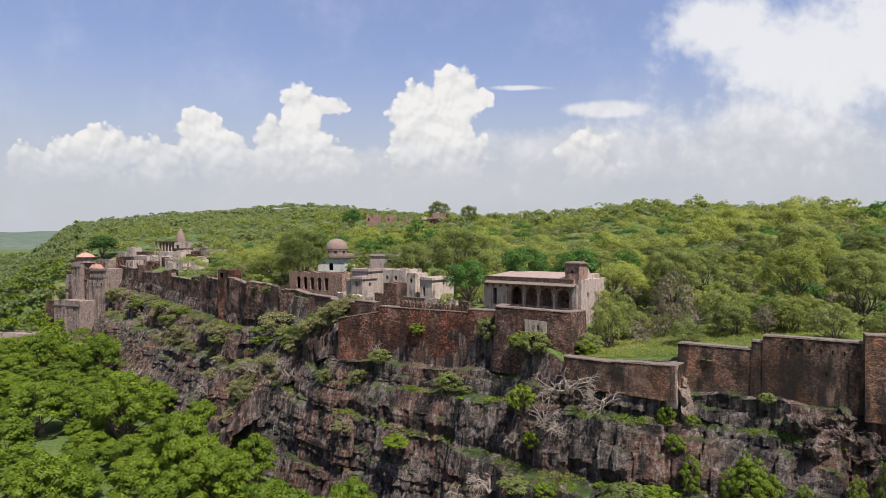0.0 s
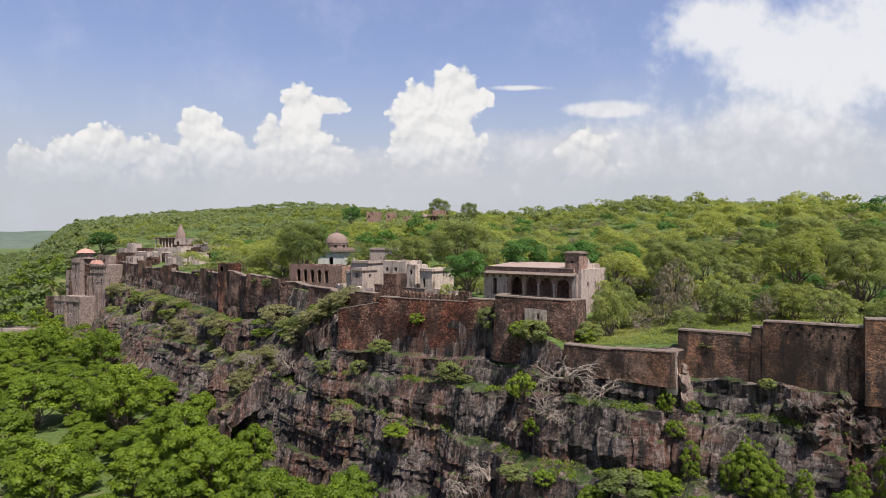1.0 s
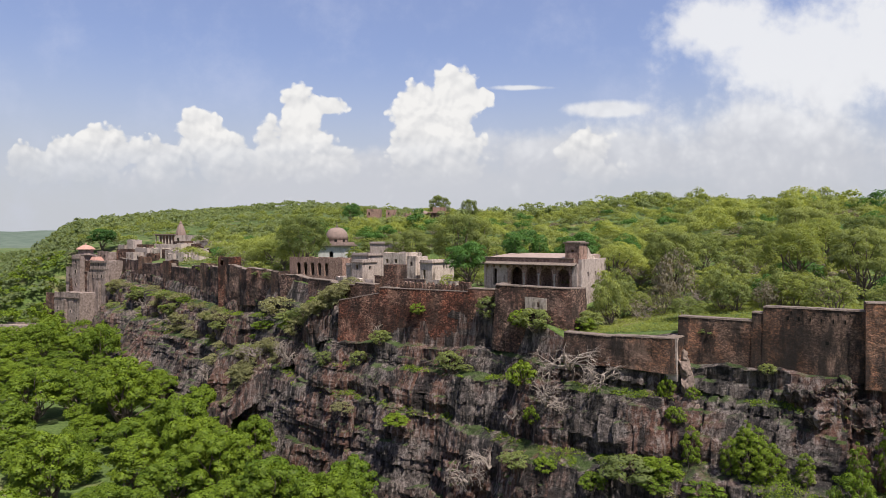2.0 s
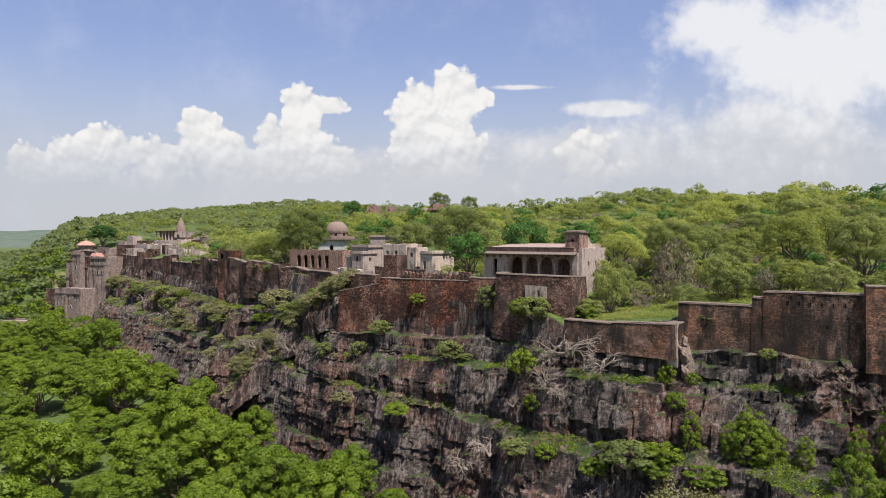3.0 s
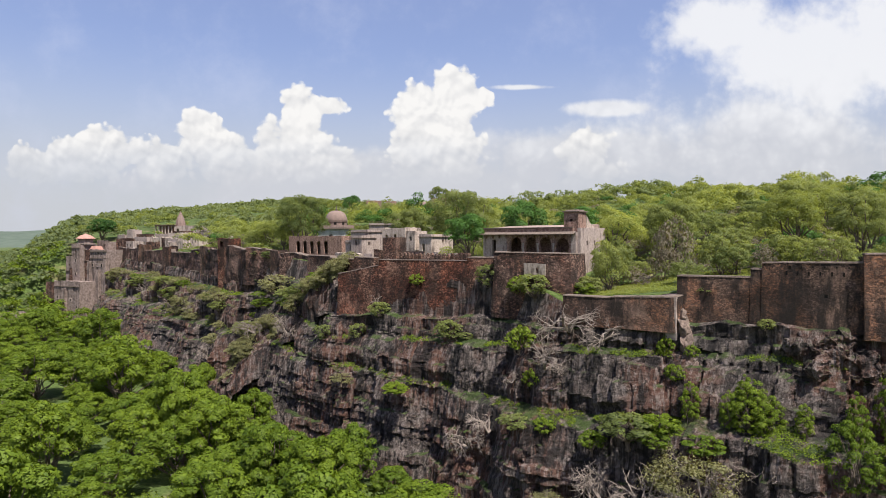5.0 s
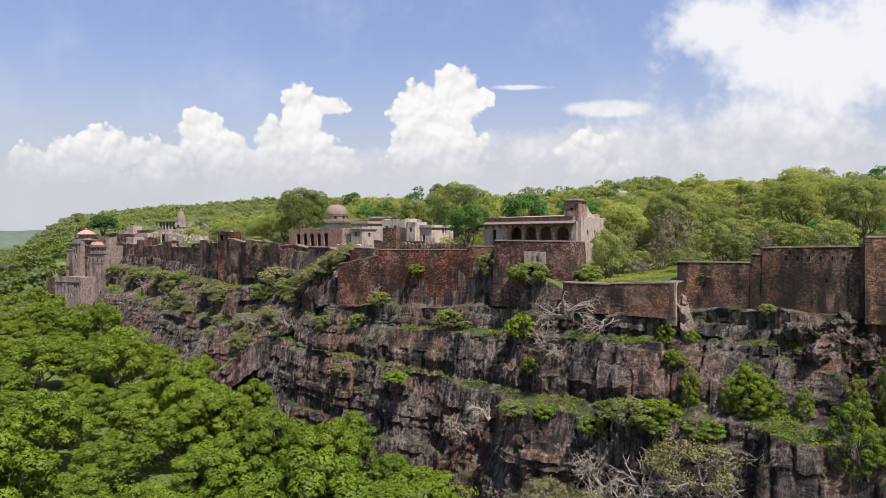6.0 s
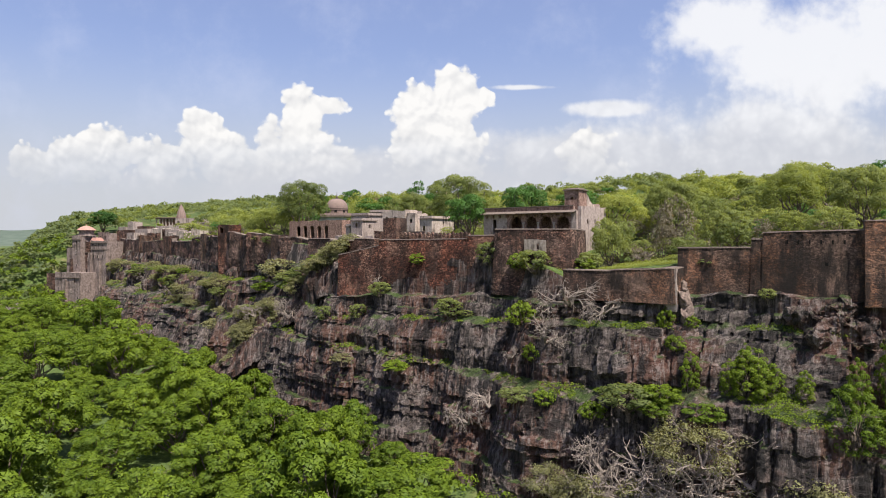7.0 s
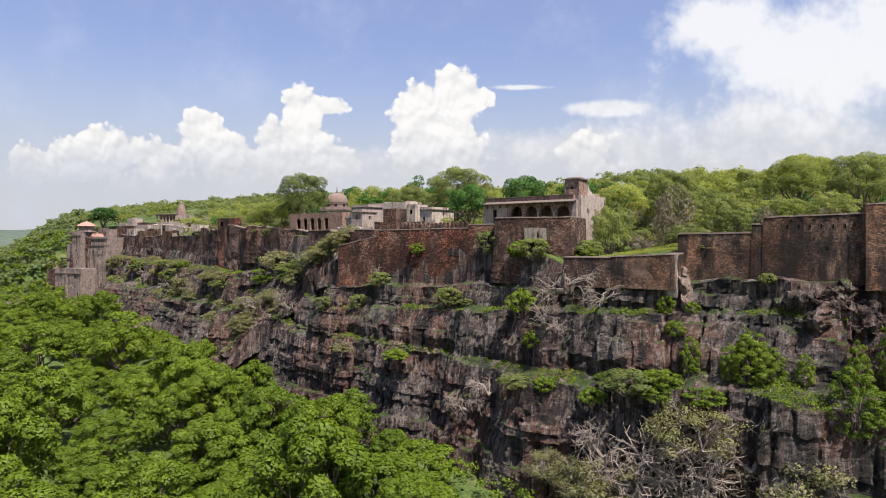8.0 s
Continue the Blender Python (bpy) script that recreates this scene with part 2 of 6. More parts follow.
PLASTER_WHITE = plain("white_limewash", (0.46, 0.44, 0.42), (0.60, 0.58, 0.56), 1.2, 0.9, 0.2, (0.22, 0.19, 0.175), 0.5)
PLASTER_RED = plain("red_plaster", (0.16, 0.085, 0.063), (0.46, 0.30, 0.24), 1.0, 0.9, 0.4, (0.035, 0.026, 0.023), 0.7)
COPING = plain("pale_coping", (0.11, 0.08, 0.066), (0.24, 0.185, 0.155), 0.8, 0.9, 0.4, (0.12, 0.095, 0.08), 0.5)
ROOFING = plain("roof_render", (0.26, 0.185, 0.155), (0.40, 0.30, 0.26), 1.5, 0.9, 0.3, (0.2, 0.15, 0.13), 0.5)
DOME_STONE = plain("dome_stone", (0.19, 0.13, 0.11), (0.31, 0.22, 0.185), 0.8, 0.85, 0.3, (0.12, 0.09, 0.08), 0.6)
DOME_PINK = plain("pink_dome", (0.40, 0.20, 0.155), (0.52, 0.30, 0.245), 0.8, 0.8, 0.2, (0.3, 0.15, 0.12), 0.4)
BARK = plain("bark", (0.10, 0.075, 0.055), (0.22, 0.17, 0.135), 0.4, 0.95, 0.6)
DEADWOOD = plain("bleached_wood", (0.19, 0.15, 0.128), (0.42, 0.345, 0.295), 0.4, 0.9, 0.5)
LEAF_FRESH = foliage("fresh_leaves", (0.045, 0.092, 0.008), (0.245, 0.325, 0.027), 0.35, 0.4)
LEAF_MID = foliage("mixed_leaves", (0.09, 0.13, 0.042), (0.345, 0.385, 0.13), 0.5, 0.6)
LEAF_YELLOW = foliage("yellow_green_leaves", (0.145, 0.185, 0.046), (0.40, 0.44, 0.12), 0.5, 0.6)
# greyer and paler: the haze over distant woods is put into this leaf colour
LEAF_HAZED = foliage("hill_leaves", (0.125, 0.165, 0.07), (0.27, 0.32, 0.145), 0.5, 0.5)
LEAF_DARK = foliage("dark_leaves", (0.03, 0.085, 0.016), (0.10, 0.21, 0.04), 0.3)
LEAF_DRY = foliage("dry_leaves", (0.15, 0.15, 0.065), (0.33, 0.32, 0.15))
LEAF_BROWN = foliage("brown_scrub", (0.13, 0.11, 0.08), (0.26, 0.225, 0.17))


def far_hill():
    def build(n, b):
        p = place(n)
        a = n.noise(p, 0.02, 6, 0.7)
        # muted grey-green with the haze of distance mixed into the base colour
        n.put(b.inputs["Base Color"], n.mix(n.ramp(a, 0.35, 0.65), (0.06, 0.082, 0.06), (0.095, 0.118, 0.088)))
    return material("distant_slope", build, 1.0)


FAR = far_hill()


# ---------------------------------------------------------------- helpers for meshes
def part(name, bm, mat, parent=None, label="", smooth=False):
    """Links a bmesh, or a mesh, as one object under a thing or a part."""
    if isinstance(bm, bpy.types.Mesh):
        me = bm
    else:
        me = bpy.data.meshes.new(name)
        bmesh.ops.recalc_face_normals(bm, faces=bm.faces)
        bm.to_mesh(me)
        bm.free()
    if not me.materials:
        me.materials.append(mat)
    if smooth:
        me.shade_smooth()
    ob = new(name, me)
    ob.parent = parent
    if label:
        ob["label"] = label
    return ob


def thing(name, m, label, category, group="", kind=""):
    ob = new(name)
    ob.empty_display_size = 0.5
    ob.matrix_world = m
    return tagged(ob, label, category, group, kind)


def mesh_of(name, verts, faces):
    me = bpy.data.meshes.new(name)
    me.from_pydata([tuple(v) for v in verts], [], [tuple(f) for f in faces])
    me.update()
    return me


def box(bm, x0, x1, y0, y1, z0, z1, taper=0.0):
    vs = [bm.verts.new(c) for c in ((x0, y0, z0), (x1, y0, z0), (x1, y1, z0), (x0, y1, z0),
                                    (x0 + taper, y0 + taper, z1), (x1 - taper, y0 + taper, z1), (x1 - taper, y1 - taper, z1), (x0 + taper, y1 - taper, z1))]
    for f in ((0, 1, 2, 3), (4, 5, 6, 7), (0, 1, 5, 4), (1, 2, 6, 5), (2, 3, 7, 6), (3, 0, 4, 7)):
        bm.faces.new([vs[i] for i in f])


def ruffle(bm, amount, scale=0.8, seed=0.0):
    """Wears the edges: moves each corner a little."""
    for v in bm.verts:
        v.co += noise.noise_vector(v.co * scale + Vector((seed, seed * 1.7, 3.1))) * amount


def pierced(bm, x0, x1, z0, z1, y0, y1, holes=(), step=1.0, arched=False, ragged=0.0, seed=1):
    """A wall in the x-z plane, from y0 (front) to y1 (back), with holes (xa, xb, za, zb) right through it. arched: the holes end in
    round heads. ragged: how far the broken top dips."""
    def lines(a, b, cuts):
        base = [a + (b - a) * i / max(1, round((b - a) / step)) for i in range(max(1, round((b - a) / step)) + 1)]
        cuts = sorted(set(round(c, 4) for c in cuts if a < c < b))
        keep = [v for v in base if all(abs(v - c) > 0.12 * step for c in cuts) or v in (a, b)]
        return sorted(set(keep + cuts))
    xs = lines(x0, x1, [h[i] for h in holes for i in (0, 1)])
    zs = lines(z0, z1, [h[i] for h in holes for i in (2, 3)])
    nx, nz = len(xs), len(zs)

    def dip(x):
        return ragged * (0.5 + 0.9 * noise.noise(Vector((x * 0.45, seed * 7.3, 0))) + 0.4 * noise.noise(Vector((x * 1.7, seed, 4)))) if ragged else 0
    grid = []
    for y in (y0, y1):
        grid.append([[bm.verts.new((x, y, z if k < nz - 1 else z - max(0, dip(x)))) for k, z in enumerate(zs)] for x in xs])

    def solid(i, k):
        if not (0 <= i < nx - 1 and 0 <= k < nz - 1):
            return False
        cx, cz = (xs[i] + xs[i + 1]) / 2, (zs[k] + zs[k + 1]) / 2
        return not any(h[0] < cx < h[1] and h[2] < cz < h[3] for h in holes)
    for i in range(nx - 1):
        for k in range(nz - 1):
            if not solid(i, k):
                continue
            for g in grid:
                bm.faces.new((g[i][k], g[i + 1][k], g[i + 1][k + 1], g[i][k + 1]))
            for di, dk, a, b in ((-1, 0, (i, k), (i, k + 1)), (1, 0, (i + 1, k), (i + 1, k + 1)), (0, -1, (i, k), (i + 1, k)), (0, 1, (i, k + 1), (i + 1, k + 1))):
                if not solid(i + di, k + dk):
                    bm.faces.new((grid[0][a[0]][a[1]], grid[0][b[0]][b[1]], grid[1][b[0]][b[1]], grid[1][a[0]][a[1]]))
    if arched:
        for xa, xb, za, zb in holes:
            r = (xb - xa) / 2
            mid, spring = (xa + xb) / 2, zb - r * 1.05
            for side in (-1, 1):
                arc = [(mid + side * r * math.cos(t), spring + r * 1.05 * math.sin(t)) for t in [math.pi / 2 * j / 6 for j in range(7)]]
                corner = (mid + side * r, zb)
                for (ax, az), (bx, bz) in zip(arc[:-1], arc[1:]):
                    f = [bm.verts.new((px, y, pz)) for y in (y0 + 0.01, y1 - 0.01) for px, pz in ((ax, az), (bx, bz), corner)]
                    bm.faces.new(f[:3])
                    bm.faces.new(f[3:])
                    bm.faces.new((f[0], f[1], f[4], f[3]))


def rampart(points, thick=1.6, batter=0.06, step=0.8, rough=0.09, seed=0.0, worn=0.1):
    """A fortress wall along points (x, y, foot, top): leaning faces, worn and uneven."""
    pts = []
    for (ax, ay, af, at), (bx, by, bf, bt) in zip(points[:-1], points[1:]):
        count = max(1, round(math.hypot(bx - ax, by - ay) / step))
        for i in range(count):
            f = i / count
            pts.append((ax + (bx - ax) * f, ay + (by - ay) * f, af + (bf - af) * f, at + (bt - at) * f))
    pts.append(points[-1])
    bm = bmesh.new()
    rows = []
    tall = max(3, round(max(p[3] - p[2] for p in pts) / step))
    for i, (x, y, foot, top) in enumerate(pts):
        a, b = pts[max(0, i - 1)], pts[min(len(pts) - 1, i + 1)]
        run = Vector((b[0] - a[0], b[1] - a[1])).normalized()
        out = Vector((-run.y, run.x))
        ring = []
        for k in range(tall + 1):
            z = foot + (top - foot) * k / tall
            q = Vector((x, y, z))
            w = (noise.noise(q * 0.35 + Vector((seed, 0, 0))) + 0.5 * noise.noise(q * 1.2) + 0.35 * noise.noise(q * 2.9)) * rough * 2 + batter * (top - z) + 1.1
            dz = (noise.noise(Vector((x * 0.4, y * 0.4, seed))) + 0.7 * noise.noise(Vector((x * 1.5, y * 1.5, seed)))) * worn * (k / tall) ** 6
            ring.append(bm.verts.new((x + out.x * w, y + out.y * w, z + dz)))
        back = thick - 1.1
        ring.append(bm.verts.new((x - out.x * back, y - out.y * back, top)))
        ring.append(bm.verts.new((x - out.x * back, y - out.y * back, foot)))
        rows.append(ring)
    for p, q in zip(rows[:-1], rows[1:]):
        for k in range(len(p)):
            j = (k + 1) % len(p)
            bm.faces.new((p[k], q[k], q[j], p[j]))
    bm.faces.new(rows[0])
    bm.faces.new(rows[-1])
    return bm


# ---------------------------------------------------------------- the lie of the land
# the rim of the plateau: x, y, ground behind the wall, upper ledge (height, width), lower ledge (height, width), spread of the foot
RIM = [(150, 20, 46, 36, 1, 28, 7, 6), (62, 68, 46, 36, 0.8, 28, 7.5, 5), (47.9, 76.6, 46, 36, 1.0, 28, 7, 5), (33.4, 87.8, 43.5, 35.4, 2.0, 27.5, 5.5, 5),
       (18.6, 97.4, 41.4, 34.6, 2.2, 26, 3.6, 5.5), (10, 109, 46, 33.5, 2.4, 25.5, 2.6, 6), (-5, 120, 45.6, 32.5, 1.8, 26.5, 2.0, 6),
       (-21, 132, 42.8, 31, 0.8, 26, 1.5, 5), (-33, 152, 46, 37, 5, 29, 4, 6), (-58, 180, 47.4, 36, 3.0, 28, 3.5, 9), (-82, 213, 46.2, 37, 6.5, 28, 5, 12),
       (-118, 262, 45.2, 37, 7, 29, 5.5, 11), (-144, 294, 45.6, 37.5, 6, 28, 5, 9), (-166, 320, 47.5, 34, 1, 24, 1, 4), (-194, 338, 50, 40, 2, 30, 2, 8),
       (-315, 548, 62, 50, 5, 40, 5, 10), (-545, 950, 80, 60, 5, 45, 5, 10)]
# how far the rock stands above the upper ledge, station by station
SILL = [4.0, 4.0, 4.0, 3.4, 2.2, 3.4, 3.6, 4.0, 4.0, 3.0, 3.4, 4.0, 4.0, 4.0, 4.0, 4.0, 4.0]
SOFT_FROM = 13
rim_xy = np.array([r[:2] for r in RIM], float)
closing = np.array([(-500, 1060), (-200, 1200), (4400, 1700), (4400, -300), (1200, -60)], float)
outline = np.vstack([rim_xy, closing])


def inside(x, y):
    hit = np.zeros(x.shape, bool)
    for (ax, ay), (bx, by) in zip(outline, np.roll(outline, -1, axis=0)):
        if ay != by:
            hit ^= ((ay > y) != (by > y)) & (x < (bx - ax) * (y - ay) / (by - ay) + ax)
    return hit


def rim_at(x, y):
    """Distance to the rim, and the nearest place along it (station number with fraction)."""
    best, where = np.full(x.shape, 1e9), np.zeros(x.shape)
    for i, ((ax, ay), (bx, by)) in enumerate(zip(rim_xy[:-1], rim_xy[1:])):
        dx, dy = bx - ax, by - ay
        f = np.clip(((x - ax) * dx + (y - ay) * dy) / (dx * dx + dy * dy), 0, 1)
        d = np.hypot(x - ax - f * dx, y - ay - f * dy)
        near = d < best
        best, where = np.where(near, d, best), np.where(near, i + f, where)
    return best, where


def rim_near(x, y):
    """The same for one place: distance, and whether it lies on the plateau."""
    best, hit = 1e9, False
    for (ax, ay), (bx, by) in RIM_SEGMENTS:
        dx, dy = bx - ax, by - ay
        f = min(1.0, max(0.0, ((x - ax) * dx + (y - ay) * dy) / (dx * dx + dy * dy)))
        best = min(best, math.hypot(x - ax - f * dx, y - ay - f * dy))
    for (ax, ay), (bx, by) in EDGE_SEGMENTS:
        if (ay > y) != (by > y) and x < (bx - ax) * (y - ay) / (by - ay) + ax:
            hit = not hit
    return best, hit


RIM_SEGMENTS = [(tuple(map(float, a)), tuple(map(float, b))) for a, b in zip(rim_xy[:-1], rim_xy[1:])]
EDGE_SEGMENTS = [(tuple(map(float, a)), tuple(map(float, b))) for a, b in zip(outline, np.roll(outline, -1, axis=0))]


def smooth01(t):
    t = np.clip(t, 0, 1)
    return t * t * (3 - 2 * t)


def swell(x, y, size, seed):
    return np.sin(x / size + seed) * np.cos(y / size * 1.13 + seed * 2.1) + 0.5 * np.sin(x / size * 2.3 + y / size * 1.7 + seed)


def valley(x, y):
    d = np.hypot(x, y)
    return 7 + 0.019 * np.minimum(d, 900) + swell(x, y, 34, 1.0) * np.clip(d / 200, 0.3, 2.5)


def upland(x, y, d, where):
    base = np.interp(where, range(len(RIM)), [r[2] for r in RIM])
    west = smooth01((-40 - x) / 190) * smooth01((y - 190) / 160)
    far = 57 * (1 - np.exp(-(d / 430) ** 1.35)) - 80 * smooth01((d - 600) / 450)
    near = (14.5 + 6.5 * smooth01((x - 40) / 90)) * (1 - np.exp(-(d / 135) ** 1.6)) - 30 * smooth01((d - 420) / 300)
    near -= 2.5 * np.exp(-((x + 26) ** 2 + (y - 190) ** 2) / 1500)
    hill = near + (far - near) * west + 6 * smooth01(where - 8) * (1 - np.exp(-d / 40))
    return base + hill + swell(x, y, 60, 2.0) * 2.0 * smooth01(d / 120) + swell(x, y, 13, 5.0) * 0.35 * smooth01(d / 15)


def height(x, y):
    """Ground level of the plateau and of the valley."""
    x, y = np.asarray(x, float), np.asarray(y, float)
    d, where = rim_at(x, y)
    up, low = upland(x, y, d, where), valley(x, y)
    soft = smooth01((where - SOFT_FROM - 0.35) / 0.75)
    out = low + soft * (upland(x, y, 0 * d, where) - low) * (1 - smooth01(d / 65))
    return np.where(inside(x, y), up, out)


def level(x, y):
    return float(height(np.array([x]), np.array([y]))[0])


def make_ground():
    radii = np.concatenate([[0.0], np.geomspace(6, 4600, 190)])
    turns = np.concatenate([np.linspace(-42, 42, 260), np.linspace(46, 314, 60)]) * math.pi / 180
    r, a = np.meshgrid(radii, turns, indexing="ij")
    x, y = r * np.sin(a), r * np.cos(a)
    d, where = rim_at(x, y)
    z = height(x, y)
    hard = inside(x, y) & (where <= SOFT_FROM + 1) & (d < 9)
    z = np.where(hard, valley(x, y) + (z - 1.0 - valley(x, y)) * smooth01((d - 2) / 6), z)
    near = hard & (d > 7.5)
    z = np.where(near, height(x, y) - 0.35, z)
    nr, na = r.shape
    verts = np.stack([x, y, z], -1).reshape(-1, 3)
    faces = [(i * na + j, i * na + (j + 1) % na, (i + 1) * na + (j + 1) % na, (i + 1) * na + j) for i in range(nr - 1) for j in range(na)]
    ob = part("ground", mesh_of("ground", verts, faces), SOIL, smooth=True)
    tagged(ob, "green grassy ground of the valley and the plateau", "ground", kind="structure")


def rim_line(step_of):
    """Points along the rim, with the station number at each."""
    out, i, f = [], 0, 0.0
    stations = []
    for i in range(len(RIM) - 1):
        length = math.hypot(RIM[i + 1][0] - RIM[i][0], RIM[i + 1][1] - RIM[i][1])
        count = max(2, round(length / step_of(i)))
        stations += [i + k / count for k in range(count)]
    return np.array(stations + [len(RIM) - 1.0])


LEDGES = []


def make_cliff():
    st = rim_line(lambda i: 1.5 if i == 0 else 0.27 if i < 9 else 0.45 if i < 12 else 1.0 if i < 14 else 6)
    st = st[st <= 14.0]
    cols = [np.interp(st, range(len(RIM)), [r[k] for r in RIM]) for k in range(8)]
    soft = np.ones(9) / 9
    for k in (0, 1):
        wide = np.pad(cols[k], 4, mode="edge")
        cols[k] = np.convolve(wide, soft, "valid")
    x, y = cols[0], cols[1]
    dx, dy = np.gradient(x), np.gradient(y)
    ln = np.hypot(dx, dy)
    nx, ny = -dy / ln, dx / ln
    nx, ny = np.where(True, dy / ln, nx), -dx / ln
    # outward is to the valley side
    flip = np.where(inside(x + nx * 2, y + ny * 2), -1, 1)
    nx, ny = nx * flip, ny * flip
    for a in (nx, ny):
        a[:] = np.convolve(np.pad(a, 12, mode="edge"), np.ones(25) / 25, "valid")
    along = np.concatenate([[0], np.cumsum(np.hypot(np.diff(x), np.diff(y)))])
    tall = 150
    verts, rng = [], random.Random(4)
    beds = np.cumsum([rng.uniform(0.6, 4.2) for _ in range(70)]) - 12
    push = [rng.uniform(-0.38, 0.38) for _ in range(72)]
    widths = [rng.uniform(1.4, 5.5) for _ in range(72)]
    shelf = []
    for i in range(len(st)):
        g, z1, w1, z2, w2, foot = (float(cols[k][i]) for k in range(2, 8))
        zb = float(valley(x[i] + nx[i] * 16, y[i] + ny[i] * 16)) - 2.0
        z1 += 1.0 * noise.noise(Vector((along[i] * 0.05, 3, 0))) + 0.6 * noise.noise(Vector((along[i] * 0.21, 4, 0)))
        z2 += 1.6 * noise.noise(Vector((along[i] * 0.045, 9, 0))) + 0.8 * noise.noise(Vector((along[i] * 0.19, 10, 0)))
        w1 *= 0.75 + 0.9 * noise.noise(Vector((along[i] * 0.11, 5, 0)))
        w2 *= 0.8 + 0.7 * noise.noise(Vector((along[i] * 0.09, 7, 0)))
        # profile: out from the rim, and height
        sill = min(g - 0.7, z1 + float(np.interp(st[i], range(len(RIM)), SILL)) + 0.8 * noise.noise(Vector((along[i] * 0.16, 11, 0))))
        cut1, cut2 = (max(0.0, -0.05 + 1.1 * noise.noise(Vector((along[i] * 0.13, c, 0)))) for c in (13, 17))
        o2 = 3.5 + w1
        line = [(-12, g + 0.9), (-0.3, g - 0.15), (0.0, g - 0.4), (1.1, sill + 0.5), (2.4, sill), (3.1, z1 + 0.9), (3.1 - cut1, z1 + 0.2), (3.1 + w1, z1 - 0.35 - 0.12 * w1),
                (o2 + 1.3, z2 + 1.9), (o2 + 1.3 - 1.6 * cut2, z2 + 1.1), (o2 + 1.2 - 1.6 * cut2, z2), (o2 + 0.6 + w2, z2 - 0.5 - 0.2 * w2), (o2 + 0.6 + w2 + foot, zb)]
        line[0] = (-12, level(x[i] - nx[i] * 12, y[i] - ny[i] * 12) + 0.02)
        seg = [math.dist(a, b) for a, b in zip(line[:-1], line[1:])]
        total = sum(seg[1:])
        ts = [0, 0.5] + [1 + k / (tall - 3) for k in range(tall - 2)]
        for t in ts:
            if t < 1:
                o, z = line[0][0] + (line[1][0] - line[0][0]) * t, line[0][1] + (line[1][1] - line[0][1]) * t
                face = 0
            else:
                want, k = (t - 1) * total, 1
                while k < len(seg) - 1 and want > seg[k]:
                    want -= seg[k]
                    k += 1
                f = min(1, want / seg[k])
                o, z = line[k][0] + (line[k + 1][0] - line[k][0]) * f, line[k][1] + (line[k + 1][1] - line[k][1]) * f
                face = 1 if k >= 2 else 0
            q = Vector((x[i], y[i], z))
            if face:
                dip = z - 0.03 * along[i] + 0.9 * noise.noise(Vector((along[i] * 0.06, z * 0.05, 1)))
                b = int(np.searchsorted(beds, dip)) % 70
                warp = along[i] + 0.5 * noise.noise(Vector((along[i] * 0.8, z * 0.6, 2)))
                s = warp / widths[b] + b * 0.37
                blk = math.floor(s)
                side = s - blk - 0.5
                w = push[b] * 0.95 + 0.38 * noise.cell(Vector((blk * 1.31, b * 2.77, 0.5))) + 0.7 * side * noise.cell(Vector((blk * 2.1, b * 1.37, 4.5)))
                gap = (0.5 - abs(side)) * widths[b]
                if gap < 0.25:
                    w -= 0.5 * (1 - gap / 0.25)
                # buttresses of rock, several metres wide, and fluting down the lower face
                col = (along[i] + 1.6 * noise.noise(Vector((along[i] * 0.15, z * 0.12, 6)))) / 6.7
                w += 0.75 * noise.cell(Vector((math.floor(col) * 1.7, math.floor((z + 3 * noise.noise(Vector((along[i] * 0.05, 0, 3)))) / 8.5) * 2.3, 2.5)))
                w += 1.0 * noise.noise(q * 0.07) + 0.45 * noise.noise(Vector((q.x, q.y, q.z * 0.6)) * 0.3) + 0.2 * noise.noise(q * 1.1) + 0.1 * noise.noise(q * 2.3)
                w += (0.9 if k >= 10 else 0.4) * (abs(noise.noise(Vector((along[i] * 0.55, z * 0.06, 8)))) - 0.25)
                z += 0.22 * noise.noise(q * 0.9 + Vector((5, 5, 5)))
                w *= 0.12 if k <= 3 else min(1.0, 0.3 + (line[4][1] - z) / 3) if k == 4 else 1.0
                if k in (6, 10):
                    shelf.append(len(verts))
            else:
                w = 0
                z += 0.12 * noise.noise(q * 0.5)
            verts.append((x[i] + nx[i] * (o + w), y[i] + ny[i] * (o + w), z))
    n = tall
    faces = [(i * n + k, (i + 1) * n + k, (i + 1) * n + k + 1, i * n + k + 1) for i in range(len(st) - 1) for k in range(n - 1)]
    me = mesh_of("cliff", verts, faces)
    me.materials.append(ROCK)
    me.materials.append(SOIL)
    index = np.zeros(len(faces), np.int32)
    index.reshape(len(st) - 1, n - 1)[:, :3] = 1
    me.polygons.foreach_set("material_index", index)
    ob = part("cliff", me, ROCK)
    LEDGES.extend(verts[i] for i in shelf)
    tagged(ob, "grey and rust sandstone cliff with grassy ledges", "cliff", kind="structure")


make_ground()
make_cliff()


def make_backdrop():
    verts, faces = [], []
    count = 160
    for i in range(count):
        f = i / (count - 1)
        x = -4300 + 3600 * f
        top = 100 + 16 * noise.noise(Vector((f * 5, 0, 0))) + 5 * noise.noise(Vector((f * 21, 2, 0)))
        for k in range(9):
            verts.append((x, 3400 - 110 * (8 - k) * 1.6 + 60 * noise.noise(Vector((f * 9, k, 0))), 6 + (top - 6) * (k / 8) ** 0.8))
    for i in range(count - 1):
        for k in range(8):
            a = i * 9 + k
            faces.append((a, a + 9, a + 10, a + 1))
    ob = part("backdrop", mesh_of("backdrop", verts, faces), FAR, smooth=True)
    tagged(ob, "hazy wooded ridge on the horizon", "hills", kind="structure")


make_backdrop()


